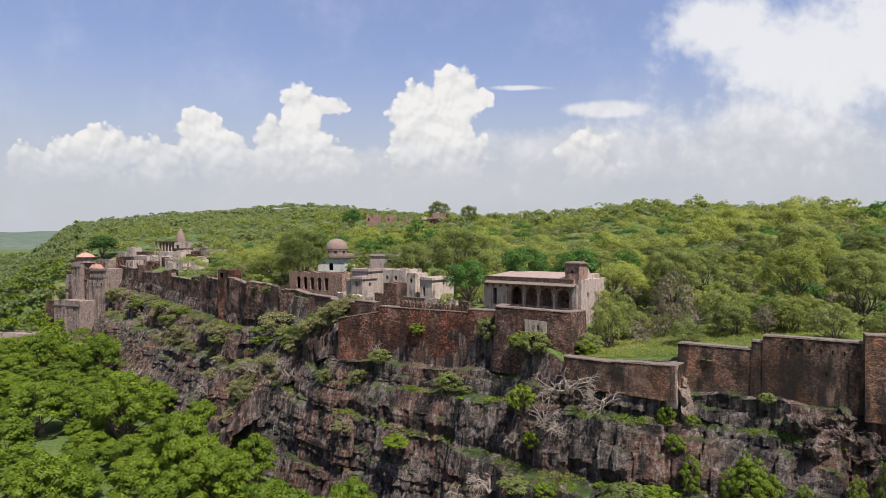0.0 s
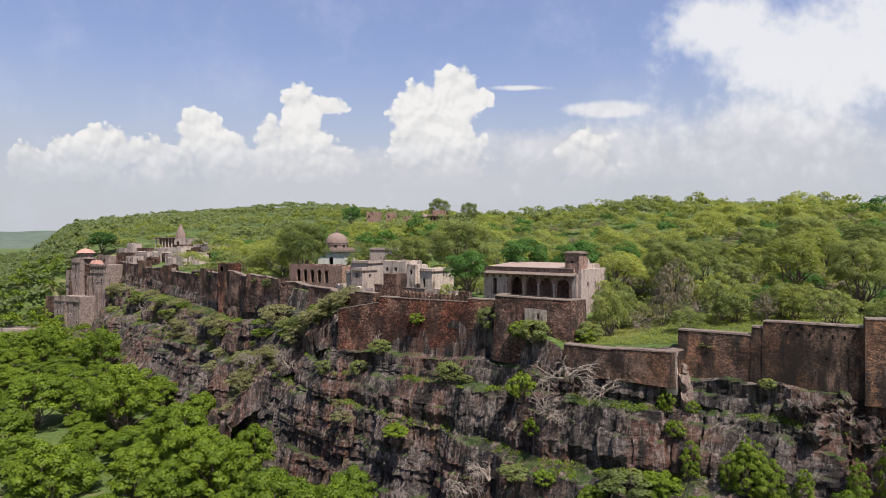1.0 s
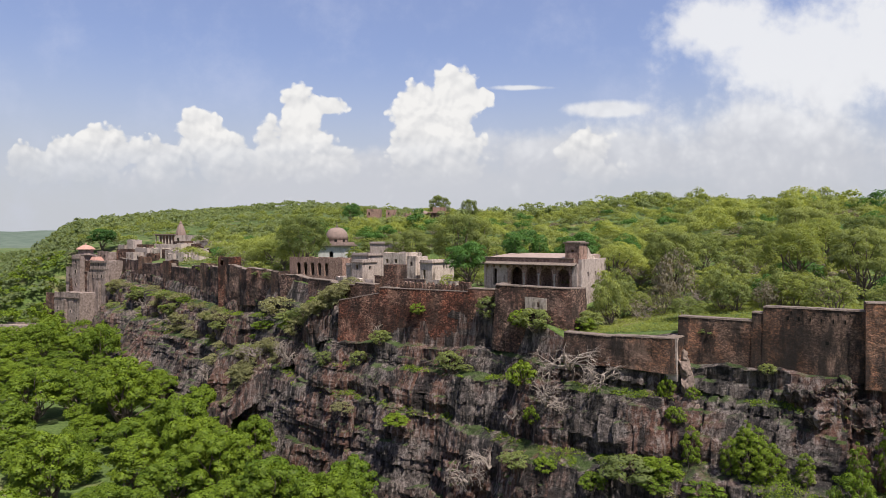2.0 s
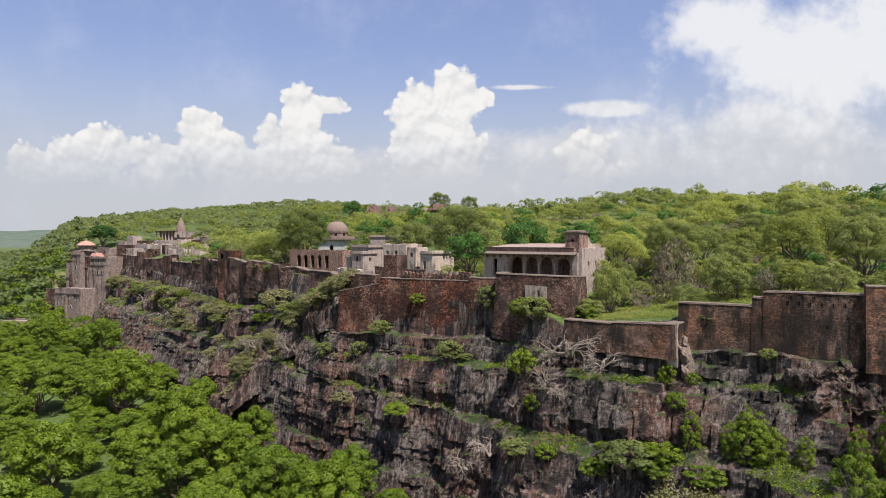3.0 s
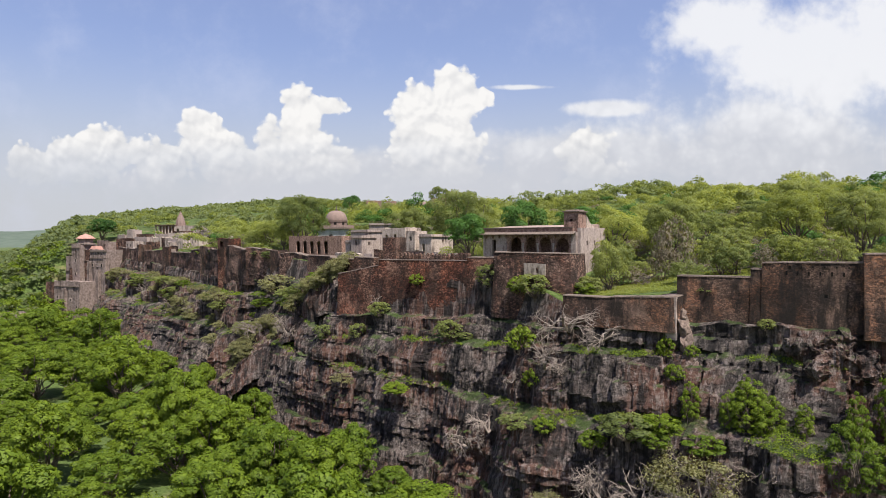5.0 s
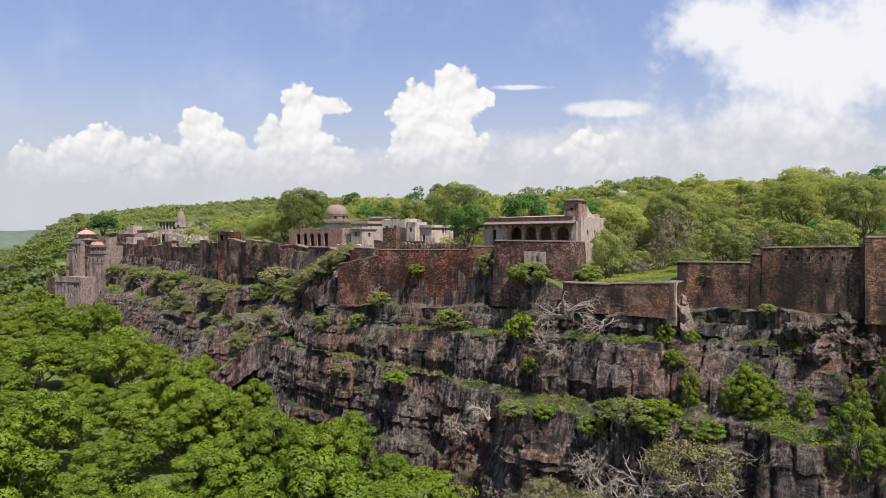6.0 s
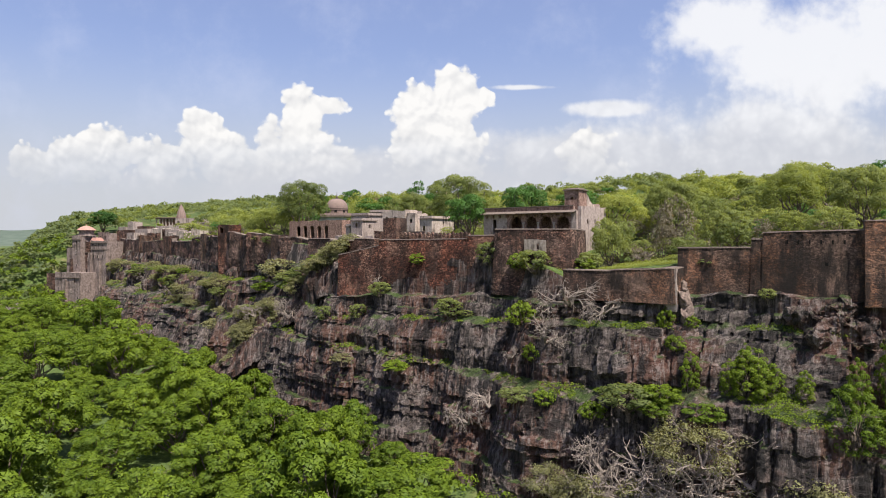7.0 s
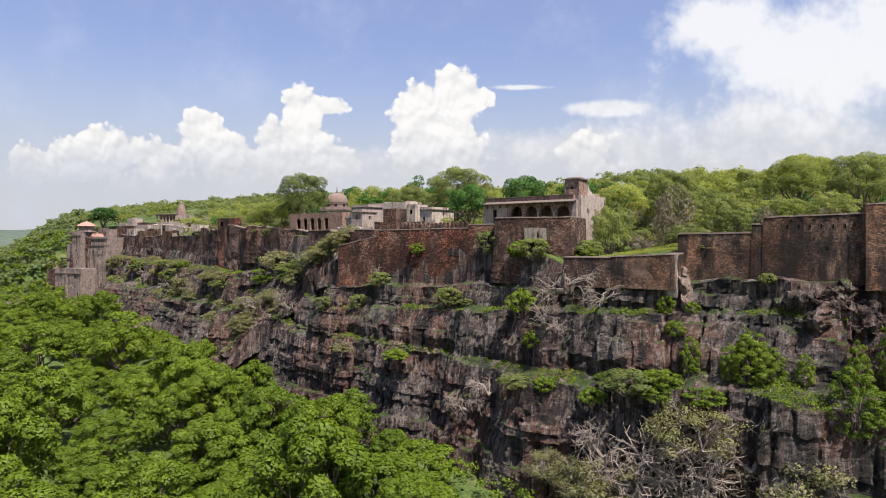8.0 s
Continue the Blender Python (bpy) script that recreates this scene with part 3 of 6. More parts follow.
# ---------------------------------------------------------------- ramparts
def wall_thing(name, label, points, mat, thick=1.6, cap=COPING, seed=0.0, batter=0.06, lip=0.12, rough=0.05, step=0.4, worn=0.12):
    ob = part(name, rampart(points, thick, batter, step, rough, seed, worn), mat)
    tagged(ob, label, "fort wall", kind="structure")
    if cap:
        bm = rampart([(x, y, t - 0.05, t + lip) for x, y, f, t in points], thick + 0.05, 0.4, step, 0.05, seed, worn)
        part("coping", bm, cap, ob, "pale worn coping")
    return ob


wall_thing("wall_east", "dark stained rubble rampart on the cliff edge", [(51.5, 72.6, 39.5, 47.9), (43.3, 80, 39.5, 47.7), (41.6, 81.5, 39.5, 47.6)], RUBBLE_DARK, seed=1, rough=0.02)
wall_thing("wall_east_step", "dark stained rubble rampart, lower stretch", [(41.6, 81.5, 39.5, 46.8), (40.6, 82.4, 39.5, 46.8), (40.59, 82.41, 39.5, 45.7), (33.2, 88.2, 38.8, 45.6)], RUBBLE_DARK, seed=2)
wall_thing("wall_bastion", "dark rubble bastion wall with pale coping", [(90, 50, 38, 49.2), (55, 70.9, 39, 49.0), (49.2, 73.8, 39, 48.9)], RUBBLE_DARK, seed=3)
wall_thing("wall_low", "low rubble wall with weeds along its top", [(33.2, 88.0, 38, 43.0), (31, 86.6, 38, 42.8), (25, 91.6, 38, 42.4), (24.9, 91.7, 38, 42.25), (19.0, 96.5, 37.5, 42.2)], RUBBLE_DARK, seed=4)
wall_thing("wall_terrace", "rubble terrace bastion with a whitewashed patch", [(22.5, 104.5, 37.5, 48.2), (20.1, 101, 37.5, 48.4), (10.0, 108, 37.5, 48.5), (11.4, 111, 37.5, 48.5)], RUBBLE_GREY, seed=5)
wall_thing("wall_main", "high red rubble rampart above the cliff", [(11, 110.0, 37, 47.5), (5.2, 113.6, 36.5, 47.5), (5.1, 113.7, 36.5, 46.9), (-11.9, 126, 35.5, 46.7), (-12, 126.1, 35.5, 45.6), (-21, 132, 34.5, 43.6)], RUBBLE_RED, seed=6)
wall_thing("wall_retaining", "pale broken retaining wall of the terrace", [(-13.5, 131.5, 43, 46.9), (-18, 135, 43, 47.0), (-18.1, 135.1, 43, 46.5), (-24, 141, 42, 46.6), (-24.1, 141.3, 42, 47.0), (-31, 150, 41, 47.0)], RUBBLE_GREY, seed=8)
wall_thing("wall_west", "dark rubble rampart with overgrown top", [(-31, 152, 40, 46.6), (-36, 157.5, 39, 47.5), (-40, 160.2, 39, 47.2), (-40.1, 161, 39, 46.6), (-43.5, 165.5, 39, 46.9), (-43.6, 165.6, 39, 47.9), (-52, 171, 38.5, 48.7), (-52.1, 171.2, 38.5, 48.0), (-55, 176, 38, 48.1), (-59.5, 180, 38, 49.0), (-66, 190, 39, 48.6), (-66.1, 190.2, 39, 47.8), (-76, 204, 39, 47.6), (-84, 214, 40, 47.2), (-84.2, 214.3, 40, 46.3), (-101, 238, 40, 46.0), (-101.2, 238.3, 40, 47.2), (-110, 251, 40, 46.9), (-118, 261, 40, 46.2), (-131, 276, 40, 45.8), (-131.2, 276.3, 40, 47.4), (-139, 287, 40, 46.6), (-148, 298, 38, 46.8), (-160, 311, 38, 47.5)], RUBBLE_GREY, seed=7, lip=0.1, rough=0.13, step=0.6, worn=0.55)


# ---------------------------------------------------------------- trees and shrubs
def leaf_cloud(rng, spots, radii, count, size, squash=0.75, shell=0.6):
    """Small leaf blades scattered over clumps. Returns three corners and a rounded normal each (count, 4, 3)."""
    spots, radii = np.asarray(spots, float), np.asarray(radii, float)
    share = radii ** 2 / (radii ** 2).sum()
    pick = rng.choice(len(spots), count, p=share)
    way = rng.normal(size=(count, 3))
    way[:, 2] = np.abs(way[:, 2]) * 0.9 + 0.25 * rng.normal(size=count)
    way /= np.linalg.norm(way, axis=1)[:, None]
    reach = (shell + (1 - shell) * rng.random(count)) ** 0.7
    mid = spots[pick] + way * (radii[pick] * reach)[:, None] * np.array([1, 1, squash])
    face = way * 0.6 + np.array([0, 0, 0.5]) + rng.normal(size=(count, 3)) * 0.45
    face /= np.linalg.norm(face, axis=1)[:, None]
    side = np.cross(face, rng.normal(size=(count, 3)))
    side /= np.linalg.norm(side, axis=1)[:, None]
    other = np.cross(face, side)
    s = size * (0.55 + 0.9 * rng.random(count))[:, None]
    droop = face * s * 0.25
    a, b, c = mid - side * s * 0.75 - other * s * 0.35, mid + side * s * 0.75 - other * s * 0.35 + droop, mid + other * s * 0.85 + droop
    bend = way * 0.75 + face * 0.35 + np.array([0, 0, 0.15])
    bend /= np.linalg.norm(bend, axis=1)[:, None]
    wrong = (np.cross(b - a, c - a) * bend).sum(1) < 0
    b[wrong], c[wrong] = c[wrong].copy(), b[wrong].copy()
    return np.stack([a, b, c, bend], 1)


def leaf_mesh(name, blades):
    n = len(blades)
    me = bpy.data.meshes.new(name)
    me.vertices.add(n * 3)
    me.vertices.foreach_set("co", np.ascontiguousarray(blades[:, :3]).reshape(-1))
    me.loops.add(n * 3)
    me.loops.foreach_set("vertex_index", np.arange(n * 3, dtype=np.int32))
    me.polygons.add(n)
    me.polygons.foreach_set("loop_start", np.arange(0, n * 3, 3, dtype=np.int32))
    me.update(calc_edges=True)
    me.normals_split_custom_set_from_vertices(np.repeat(blades[:, 3], 3, axis=0))
    return me


def limb(bm, a, b, ra, rb, sides=6, bend=0.0, rng=None, cuts=3):
    """A tapered, crooked piece of wood from a to b."""
    a, b = Vector(a), Vector(b)
    run = b - a
    up = run.normalized()
    s = up.cross(Vector((0.3, 0.9, 0.1))).normalized()
    t = up.cross(s)
    rings = []
    for k in range(cuts + 1):
        f = k / cuts
        c = a + run * f
        if rng is not None and 0 < k < cuts:
            c += Vector(rng.normal(size=3)) * bend * run.length
        r = ra + (rb - ra) * f
        rings.append([bm.verts.new(c + (s * math.cos(w) + t * math.sin(w)) * r) for w in [2 * math.pi * j / sides for j in range(sides)]])
    for p, q in zip(rings[:-1], rings[1:]):
        for j in range(sides):
            bm.faces.new((p[j], p[(j + 1) % sides], q[(j + 1) % sides], q[j]))
    bm.faces.new(rings[-1])
    return b


def tree(name, seed, tall, reach, leaves, size, mat, label, category="tree", group="", clumps=26, crown_low=0.15, flat=0.62, clump=0.3, bark=BARK, under=1.55):
    """A tree with a trunk, limbs, and a crown of leaf clumps; it stands at the world's origin."""
    rng = np.random.default_rng(seed)
    t = thing(name, Matrix(), label, category, group)
    mid = tall * (crown_low + 1) / 2
    half = tall * (1 - crown_low) / 2
    spots, radii = [], []
    lobes = rng.uniform(0.75, 1.15, 7)
    for i in range(clumps):
        turn = i * 2.399963 + rng.uniform(-0.4, 0.4)
        rise = 1 - under * (i + 0.5) / clumps
        wide = math.sqrt(max(0.05, 1 - rise * rise)) * lobes[int(turn / (2 * math.pi) * 7) % 7]
        k = rng.uniform(0.62, 0.88)
        spots.append((math.cos(turn) * wide * reach * k, math.sin(turn) * wide * reach * k, mid + rise * half * k * (0.85 + 0.3 * rng.random())))
        radii.append(reach * clump * rng.uniform(0.7, 1.25))
    bm = bmesh.new()
    fork = Vector((rng.normal() * 0.05 * tall, rng.normal() * 0.05 * tall, tall * crown_low * 1.05))
    r = 0.028 * tall + 0.05
    limb(bm, (0, 0, -0.8), fork, r * 1.25, r * 0.8, 8, 0.02, rng, 4)
    for i in range(0, clumps, 3):
        limb(bm, fork - Vector((0, 0, 0.1 * tall * rng.random())), spots[i], r * 0.5, r * 0.12, 5, 0.06, rng, 4)
    part("trunk", bm, bark, t)
    part("crown", leaf_mesh("crown", leaf_cloud(rng, spots, radii, leaves, size, flat + 0.1)), mat, t)
    return t


def scatter(things, rng, spots, grow=(0.8, 1.2)):
    """Copies of things at spots; the first spots take the originals."""
    for k, (x, y, s) in enumerate(spots):
        src = things[int(rng.integers(len(things)))]
        g = s * rng.uniform(*grow)
        m = Matrix.LocRotScale((x, y, level(x, y) - 0.2), Euler((0, 0, rng.uniform(0, 6.28))), (g, g, g * rng.uniform(0.72, 1.15)))
        if k < len(things):
            src = things[k]
            src.matrix_world = m
        else:
            copy_thing(src, m)


def spread_spots(rng, tries, draw, gap):
    """Random places that keep their distance from one another."""
    cells, out = {}, []
    for _ in range(tries):
        p = draw(rng)
        if p is None:
            continue
        x, y = p
        g = gap(x, y)
        i, j = int(x // 16), int(y // 16)
        near = [q for a in (-1, 0, 1) for b in (-1, 0, 1) for q in cells.get((i + a, j + b), ())]
        if all((q[0] - x) ** 2 + (q[1] - y) ** 2 > (0.5 * (g + q[2])) ** 2 for q in near):
            cells.setdefault((i, j), []).append((x, y, g))
            out.append((x, y))
    return out


# cleared ground on the plateau: middle x, y and radius
CLEAR = [(16, 122, 13), (-4, 140, 12), (-22, 150, 13), (-30, 162, 9), (-35, 206, 9), (33, 97, 11), (44, 92, 7), (25, 104, 6), (-106, 272, 14), (-120, 292, 16), (-140, 308, 16), (-158, 320, 12),
         (-175, 318, 14), (-150, 344, 15), (-164, 344, 10), (-136, 344, 12), (-138, 332, 10), (-126, 338, 9), (-33, 196, 8), (-31, 180, 9), (-100, 258, 12), (-112, 272, 14), (-126, 288, 14), (-138, 300, 14), (-120, 302, 12), (-108, 288, 12), (-96, 270, 10), (-150, 312, 12), (0, 405, 10), (-40, 420, 8), (24, 106, 6)]


def clear(x, y):
    return any((x - a) ** 2 + (y - b) ** 2 < r * r for a, b, r in CLEAR)


def draw_upland(rng):
    y = 85 + 265 * rng.random() ** 0.8
    x = (rng.random() * 1.56 - 0.80) * y
    if clear(x, y):
        return None
    d, on = rim_near(x, y)
    return (x, y) if on and d >= 4.5 else None


def draw_valley(rng):
    y = 58 + 250 * rng.random() ** 0.9
    x = (-0.80 + 0.85 * rng.random()) * y
    d, on = rim_near(x, y)
    if on or d < (17 if y < 230 else 8) or (x > 0 and d < 30) or (x / y < -0.62 and 240 < y < 298):
        return None
    return x, y


def plant_valley():
    g = "woods at the foot of the cliff"
    kinds = [tree("tree", 10 + i, 10.5, 5.6, 11000, 0.2, LEAF_FRESH, "broad bright green tree in the valley woods", "tree", g, 48, 0.1, clump=0.23) for i in range(4)]
    kinds += [tree("tree", 20, 10.0, 5.0, 11000, 0.2, LEAF_FRESH, "green tree in the valley woods", "tree", g, 48, 0.1, clump=0.23)]
    rng = np.random.default_rng(7)
    spots = spread_spots(rng, 9000, draw_valley, lambda x, y: 8.6)
    spots.sort(key=lambda p: math.hypot(*p))
    scatter(kinds, rng, [(x, y, 1.0) for x, y in spots[:120]], (0.75, 1.35))
    return spots[120:]


def plant_upland():
    g = "scrub woods on the plateau"
    kinds = [tree("tree", 30, 6.6, 4.2, 5200, 0.145, LEAF_MID, "green thorn tree on the plateau", "tree", g, 40, 0.03, clump=0.23),
             tree("tree", 31, 7.2, 4.6, 5200, 0.145, LEAF_YELLOW, "yellow-green spreading tree on the plateau", "tree", g, 40, 0.08, clump=0.23),
             tree("tree", 32, 6.2, 3.9, 5200, 0.145, LEAF_YELLOW, "yellow-green spreading tree on the plateau", "tree", g, 40, 0.03, clump=0.23),
             tree("tree", 33, 6.0, 3.8, 5200, 0.145, LEAF_MID, "green thorn tree on the plateau", "tree", g, 40, 0.0, clump=0.23),
             tree("tree", 34, 7.0, 4.0, 5200, 0.145, LEAF_DARK, "dark green leafy tree on the plateau", "tree", g, 40, 0.05, clump=0.23),
             tree("tree", 35, 4.6, 3.8, 1700, 0.22, LEAF_BROWN, "brownish nearly bare thorn tree on the plateau", "tree", g, 40, 0.0, clump=0.23)]
    pool = [0, 0, 0, 1, 1, 2, 2, 2, 3, 3, 3, 4, 5]
    rng = np.random.default_rng(8)
    spots = spread_spots(rng, 20000, draw_upland, lambda x, y: 6.6)
    spots.sort(key=lambda p: math.hypot(*p))
    for k, (x, y) in enumerate(spots[:150]):
        src = kinds[k] if k < len(kinds) else kinds[pool[int(rng.integers(len(pool)))]]
        size = (0.62 + 0.6 * min(1.0, rim_near(x, y)[0] / 60)) * rng.uniform(0.75, 1.3)
        m = Matrix.LocRotScale((x, y, level(x, y) - 0.2), Euler((0, 0, rng.uniform(0, 6.28))), (size, size, size * rng.uniform(0.85, 1.1)))
        if k < len(kinds):
            src.matrix_world = m
        else:
            copy_thing(src, m)
    return spots[150:]


def far_woods(name, spots, mat, label, seed, blades, size, tall=6.5, reach=4.3):
    """The woods beyond, too many to count: one mesh of leaf clumps."""
    rng = np.random.default_rng(seed)
    xs, ys = np.array([p[0] for p in spots]), np.array([p[1] for p in spots])
    zs = height(xs, ys)
    out = []
    for x, y, z in zip(xs, ys, zs):
        g = rng.uniform(0.65, 1.2) if rng.random() < 0.85 else rng.uniform(1.2, 1.7)
        k = 11
        turn = rng.uniform(0, 6.28, k)
        r = np.sqrt(rng.random(k)) * reach * 0.7 * g
        spots_ = np.stack([x + np.cos(turn) * r, y + np.sin(turn) * r, z + tall * g * (0.75 - 0.35 * (r / reach) ** 2) * rng.uniform(0.8, 1.1, k)], 1)
        out.append(leaf_cloud(rng, spots_, reach * g * rng.uniform(0.24, 0.38, k), blades, size * g, 0.8, 0.5))
    ob = part(name, leaf_mesh(name, np.concatenate(out)), mat)
    tagged(ob, label, "woods", kind="stuff")


def stand(src, x, y, top, reach, turn=0.0, base=None):
    """A copy of a tree of known size at a known place: its top at the height top."""
    z = level(x, y) - 0.2 if base is None else base
    tall, wide = src["tall"], src["wide"]
    return copy_thing(src, Matrix.LocRotScale((x, y, z), Euler((0, 0, turn)), (reach / wide, reach / wide, (top - z) / tall)))


def landmark_trees():
    """Trees that stand out singly."""
    g = "large trees"
    dark = tree("tree", 50, 9, 4.6, 12000, 0.15, LEAF_DARK, "dense dark green tree beside the fort buildings", "tree", g, 34, 0.2)
    broad = tree("tree", 51, 14, 8, 22000, 0.17, LEAF_MID, "large spreading green tree behind the fort buildings", "tree", g, 46, 0.12, clump=0.24)
    gold = tree("tree", 52, 11, 5.5, 11000, 0.15, LEAF_YELLOW, "yellow-green umbrella-crowned tree on the plateau", "tree", g, 30, 0.3)
    thorn = tree("tree", 53, 5, 4, 4200, 0.15, LEAF_MID, "dull green bushy thorn tree", "tree", g, 28, 0.0)
    bare = tree("tree", 54, 5, 4, 1700, 0.17, LEAF_BROWN, "brown bare-looking thorn bush", "tree", g, 28, 0.0)
    fresh = tree("tree", 55, 11, 5.6, 17000, 0.18, LEAF_FRESH, "bright fresh green tree at the cliff foot", "tree", "woods at the foot of the cliff", 54, 0.1, clump=0.21)
    sizes = ((dark, 9, 4.6), (broad, 14, 8), (gold, 11, 5.5), (thorn, 5, 4), (bare, 5, 4), (fresh, 11, 5.6))
    for src, tall, wide in sizes:
        src["tall"], src["wide"] = tall, wide
    for k, (src, x, y, top, reach) in enumerate((
            (dark, 4.9, 127, 56, 4.4), (dark, 17.2, 134, 58.5, 4.8), (broad, 4.5, 160, 63.5, 8.2), (broad, -38, 173, 63.2, 7.8), (gold, 60, 109, 58.6, 5.6), (broad, 65, 98, 58.6, 5.4),
            (gold, 34, 122, 55.5, 5.2), (thorn, 27.5, 104.5, 49.6, 3.4), (thorn, 30, 109.5, 50.5, 3.8), (bare, 41, 112, 53.6, 4.2), (thorn, 46, 104, 51.5, 4.0), (thorn, 53, 99, 51.2, 3.4), (bare, 37, 106, 49.5, 2.6),
            (bare, 49.5, 97, 49.5, 2.4), (broad, -9, 168, 59.5, 6), (dark, -60.5, 420, 80, 6.5), (broad, -2.5, 408, 85, 7.5), (broad, 17, 405, 82, 6), (dark, -179, 333, 62, 6.5), (gold, -52, 190, 56, 5),
            (gold, -44, 176, 55, 4), (thorn, -57, 192, 53.5, 4.2), (broad, 45, 124, 58.5, 6), (gold, 72, 122, 60, 6), (dark, 30, 140, 58, 5), (broad, 80, 140, 64, 7), (thorn, 69, 92, 51, 3.5), (thorn, 62, 88, 49.8, 2.6))):
        stand(src, x, y, top, reach, k * 1.3)
    for k, (x, y, top, reach) in enumerate(((-8.6, 79.5, 18.0, 7.0), (-18, 93, 22.4, 6.0), (-1.5, 76, 15.5, 4.5), (-10, 68, 15, 5), (-4, 66, 12, 4), (-21.5, 63, 20.4, 2.6), (-27, 98, 22.8, 6.4), (-33, 88, 20.0, 6.2), (-17, 80, 16.5, 5.5), (-26, 76, 16, 5.5), (-40, 112, 23.0, 6.5), (-54, 130, 24.6, 6.8), (-47, 119, 23.4, 6.0))):
        stand(fresh, x, y, top, reach, k * 0.9)
    for src, x, y in ((dark, -12, 176), (broad, 100, 150), (gold, 88, 118), (thorn, 38, 98.5), (bare, 57, 94), (fresh, -45, 80)):
        src.matrix_world = Matrix.LocRotScale((x, y, level(x, y) - 0.2), None, (0.75, 0.75, 0.7))


landmark_trees()
rest_valley = plant_valley()
rest_upland = plant_upland()


def plant_far():
    rng = np.random.default_rng(9)

    def draw(rng):
        y = 330 + 760 * rng.random() ** 1.1
        x = (rng.random() * 1.6 - 0.82) * y
        return (x, y) if not clear(x, y) and rim_near(x, y)[1] else None

    def draw_low(rng):
        y = 290 + 1000 * rng.random() ** 1.3
        x = (-0.80 + 0.26 * rng.random()) * y
        return None if rim_near(x, y)[1] else (x, y)
    far = spread_spots(rng, 14000, draw, lambda x, y: 6 + 0.006 * y)
    low = spread_spots(rng, 12000, draw_low, lambda x, y: 8 + 0.006 * y)
    middle = [p for p in rest_upland if math.hypot(*p) < 300]
    far += [p for p in rest_upland if math.hypot(*p) >= 300]
    hazy = [p for p in far if math.hypot(*p) >= 520]
    far = [p for p in far if math.hypot(*p) < 520]
    far_woods("woods", middle[0::3], LEAF_MID, "green scrub woods on the plateau", 5, 1300, 0.22, 7.4, 5.0)
    far_woods("woods", middle[1::3], LEAF_YELLOW, "yellow-green scrub woods on the plateau", 6, 1300, 0.22, 8.2, 5.6)
    far_woods("woods", middle[2::6], LEAF_BROWN, "brownish thorn scrub on the plateau", 10, 900, 0.18, 4.4, 4.2)
    far_woods("woods", middle[5::6], LEAF_DARK, "dark green trees scattered on the plateau", 11, 1300, 0.22, 8.2, 4.8)
    far_woods("woods", far[0::2], LEAF_HAZED, "green woods towards the skyline", 1, 330, 0.44, 8.0, 5.2)
    far_woods("woods", far[1::2], LEAF_YELLOW, "yellow-green woods towards the skyline", 2, 330, 0.44, 8.0, 5.2)
    far_woods("woods", hazy, LEAF_HAZED, "mixed green woods on the far slope", 3, 110, 0.8, 5.8, 4.8)
    far_woods("woods", rest_valley, LEAF_FRESH, "bright green woods beyond in the valley", 7, 600, 0.38, 9.5, 5)
    flank = spread_spots(rng, 9000, lambda r: (r.uniform(-340, -180), r.uniform(296, 560)), lambda x, y: 6.0)
    flank = [(x, y) for x, y in flank if not rim_near(x, y)[1] and rim_near(x, y)[0] > 3 and -0.8 < x / y < -0.55 and not (y < 312 and x > -191)]
    far_woods("woods", flank, LEAF_HAZED, "green woods on the flank of the spur", 14, 220, 0.5, 6.5, 4.4)
    far_woods("woods", low, LEAF_HAZED, "green woods on the valley slopes", 4, 110, 0.8, 7, 5)
    scrub = [(x, y) for x, y in spread_spots(rng, 1500, lambda r: (r.uniform(-60, 12), r.uniform(55, 125)), lambda x, y: 3.2) if not rim_near(x, y)[1] and rim_near(x, y)[0] > 13]
    far_woods("undergrowth", scrub, LEAF_FRESH, "green undergrowth at the cliff foot", 12, 110, 0.24, 3.2, 2.2)
    lodge = spread_spots(rng, 3000, lambda r: (r.uniform(-250, -148), r.uniform(236, 330)), lambda x, y: 3.4)
    lodge = [(x, y) for x, y in lodge if -0.8 < x / y < -0.6 and not rim_near(x, y)[1] and not (-212 < x < -182 and 250 < y < 290)]
    far_woods("undergrowth", lodge, LEAF_FRESH, "green scrub round the valley lodge", 15, 200, 0.36, 5.6, 3.4)
    brow = [(x, y) for x, y in spread_spots(rng, 6000, lambda r: (r.uniform(-165, -20), r.uniform(135, 325)), lambda x, y: 2.4) if rim_near(x, y)[1] and 0.8 < rim_near(x, y)[0] < 12 and not clear(x, y)]
    far_woods("undergrowth", brow, LEAF_MID, "overgrown brow of the cliff", 13, 60, 0.22, 1.1, 1.5)
    thicket = spread_spots(rng, 14000, lambda r: draw_upland(r), lambda x, y: 2.6)
    thicket = [p for p in thicket if math.hypot(*p) < 300][:1500]
    far_woods("undergrowth", thicket, LEAF_MID, "low green undergrowth between the trees", 8, 80, 0.24, 2.0, 1.9)


plant_far()


# ---------------------------------------------------------------- buildings on the rim
FORT = -38.5  # degrees by which the near buildings are turned


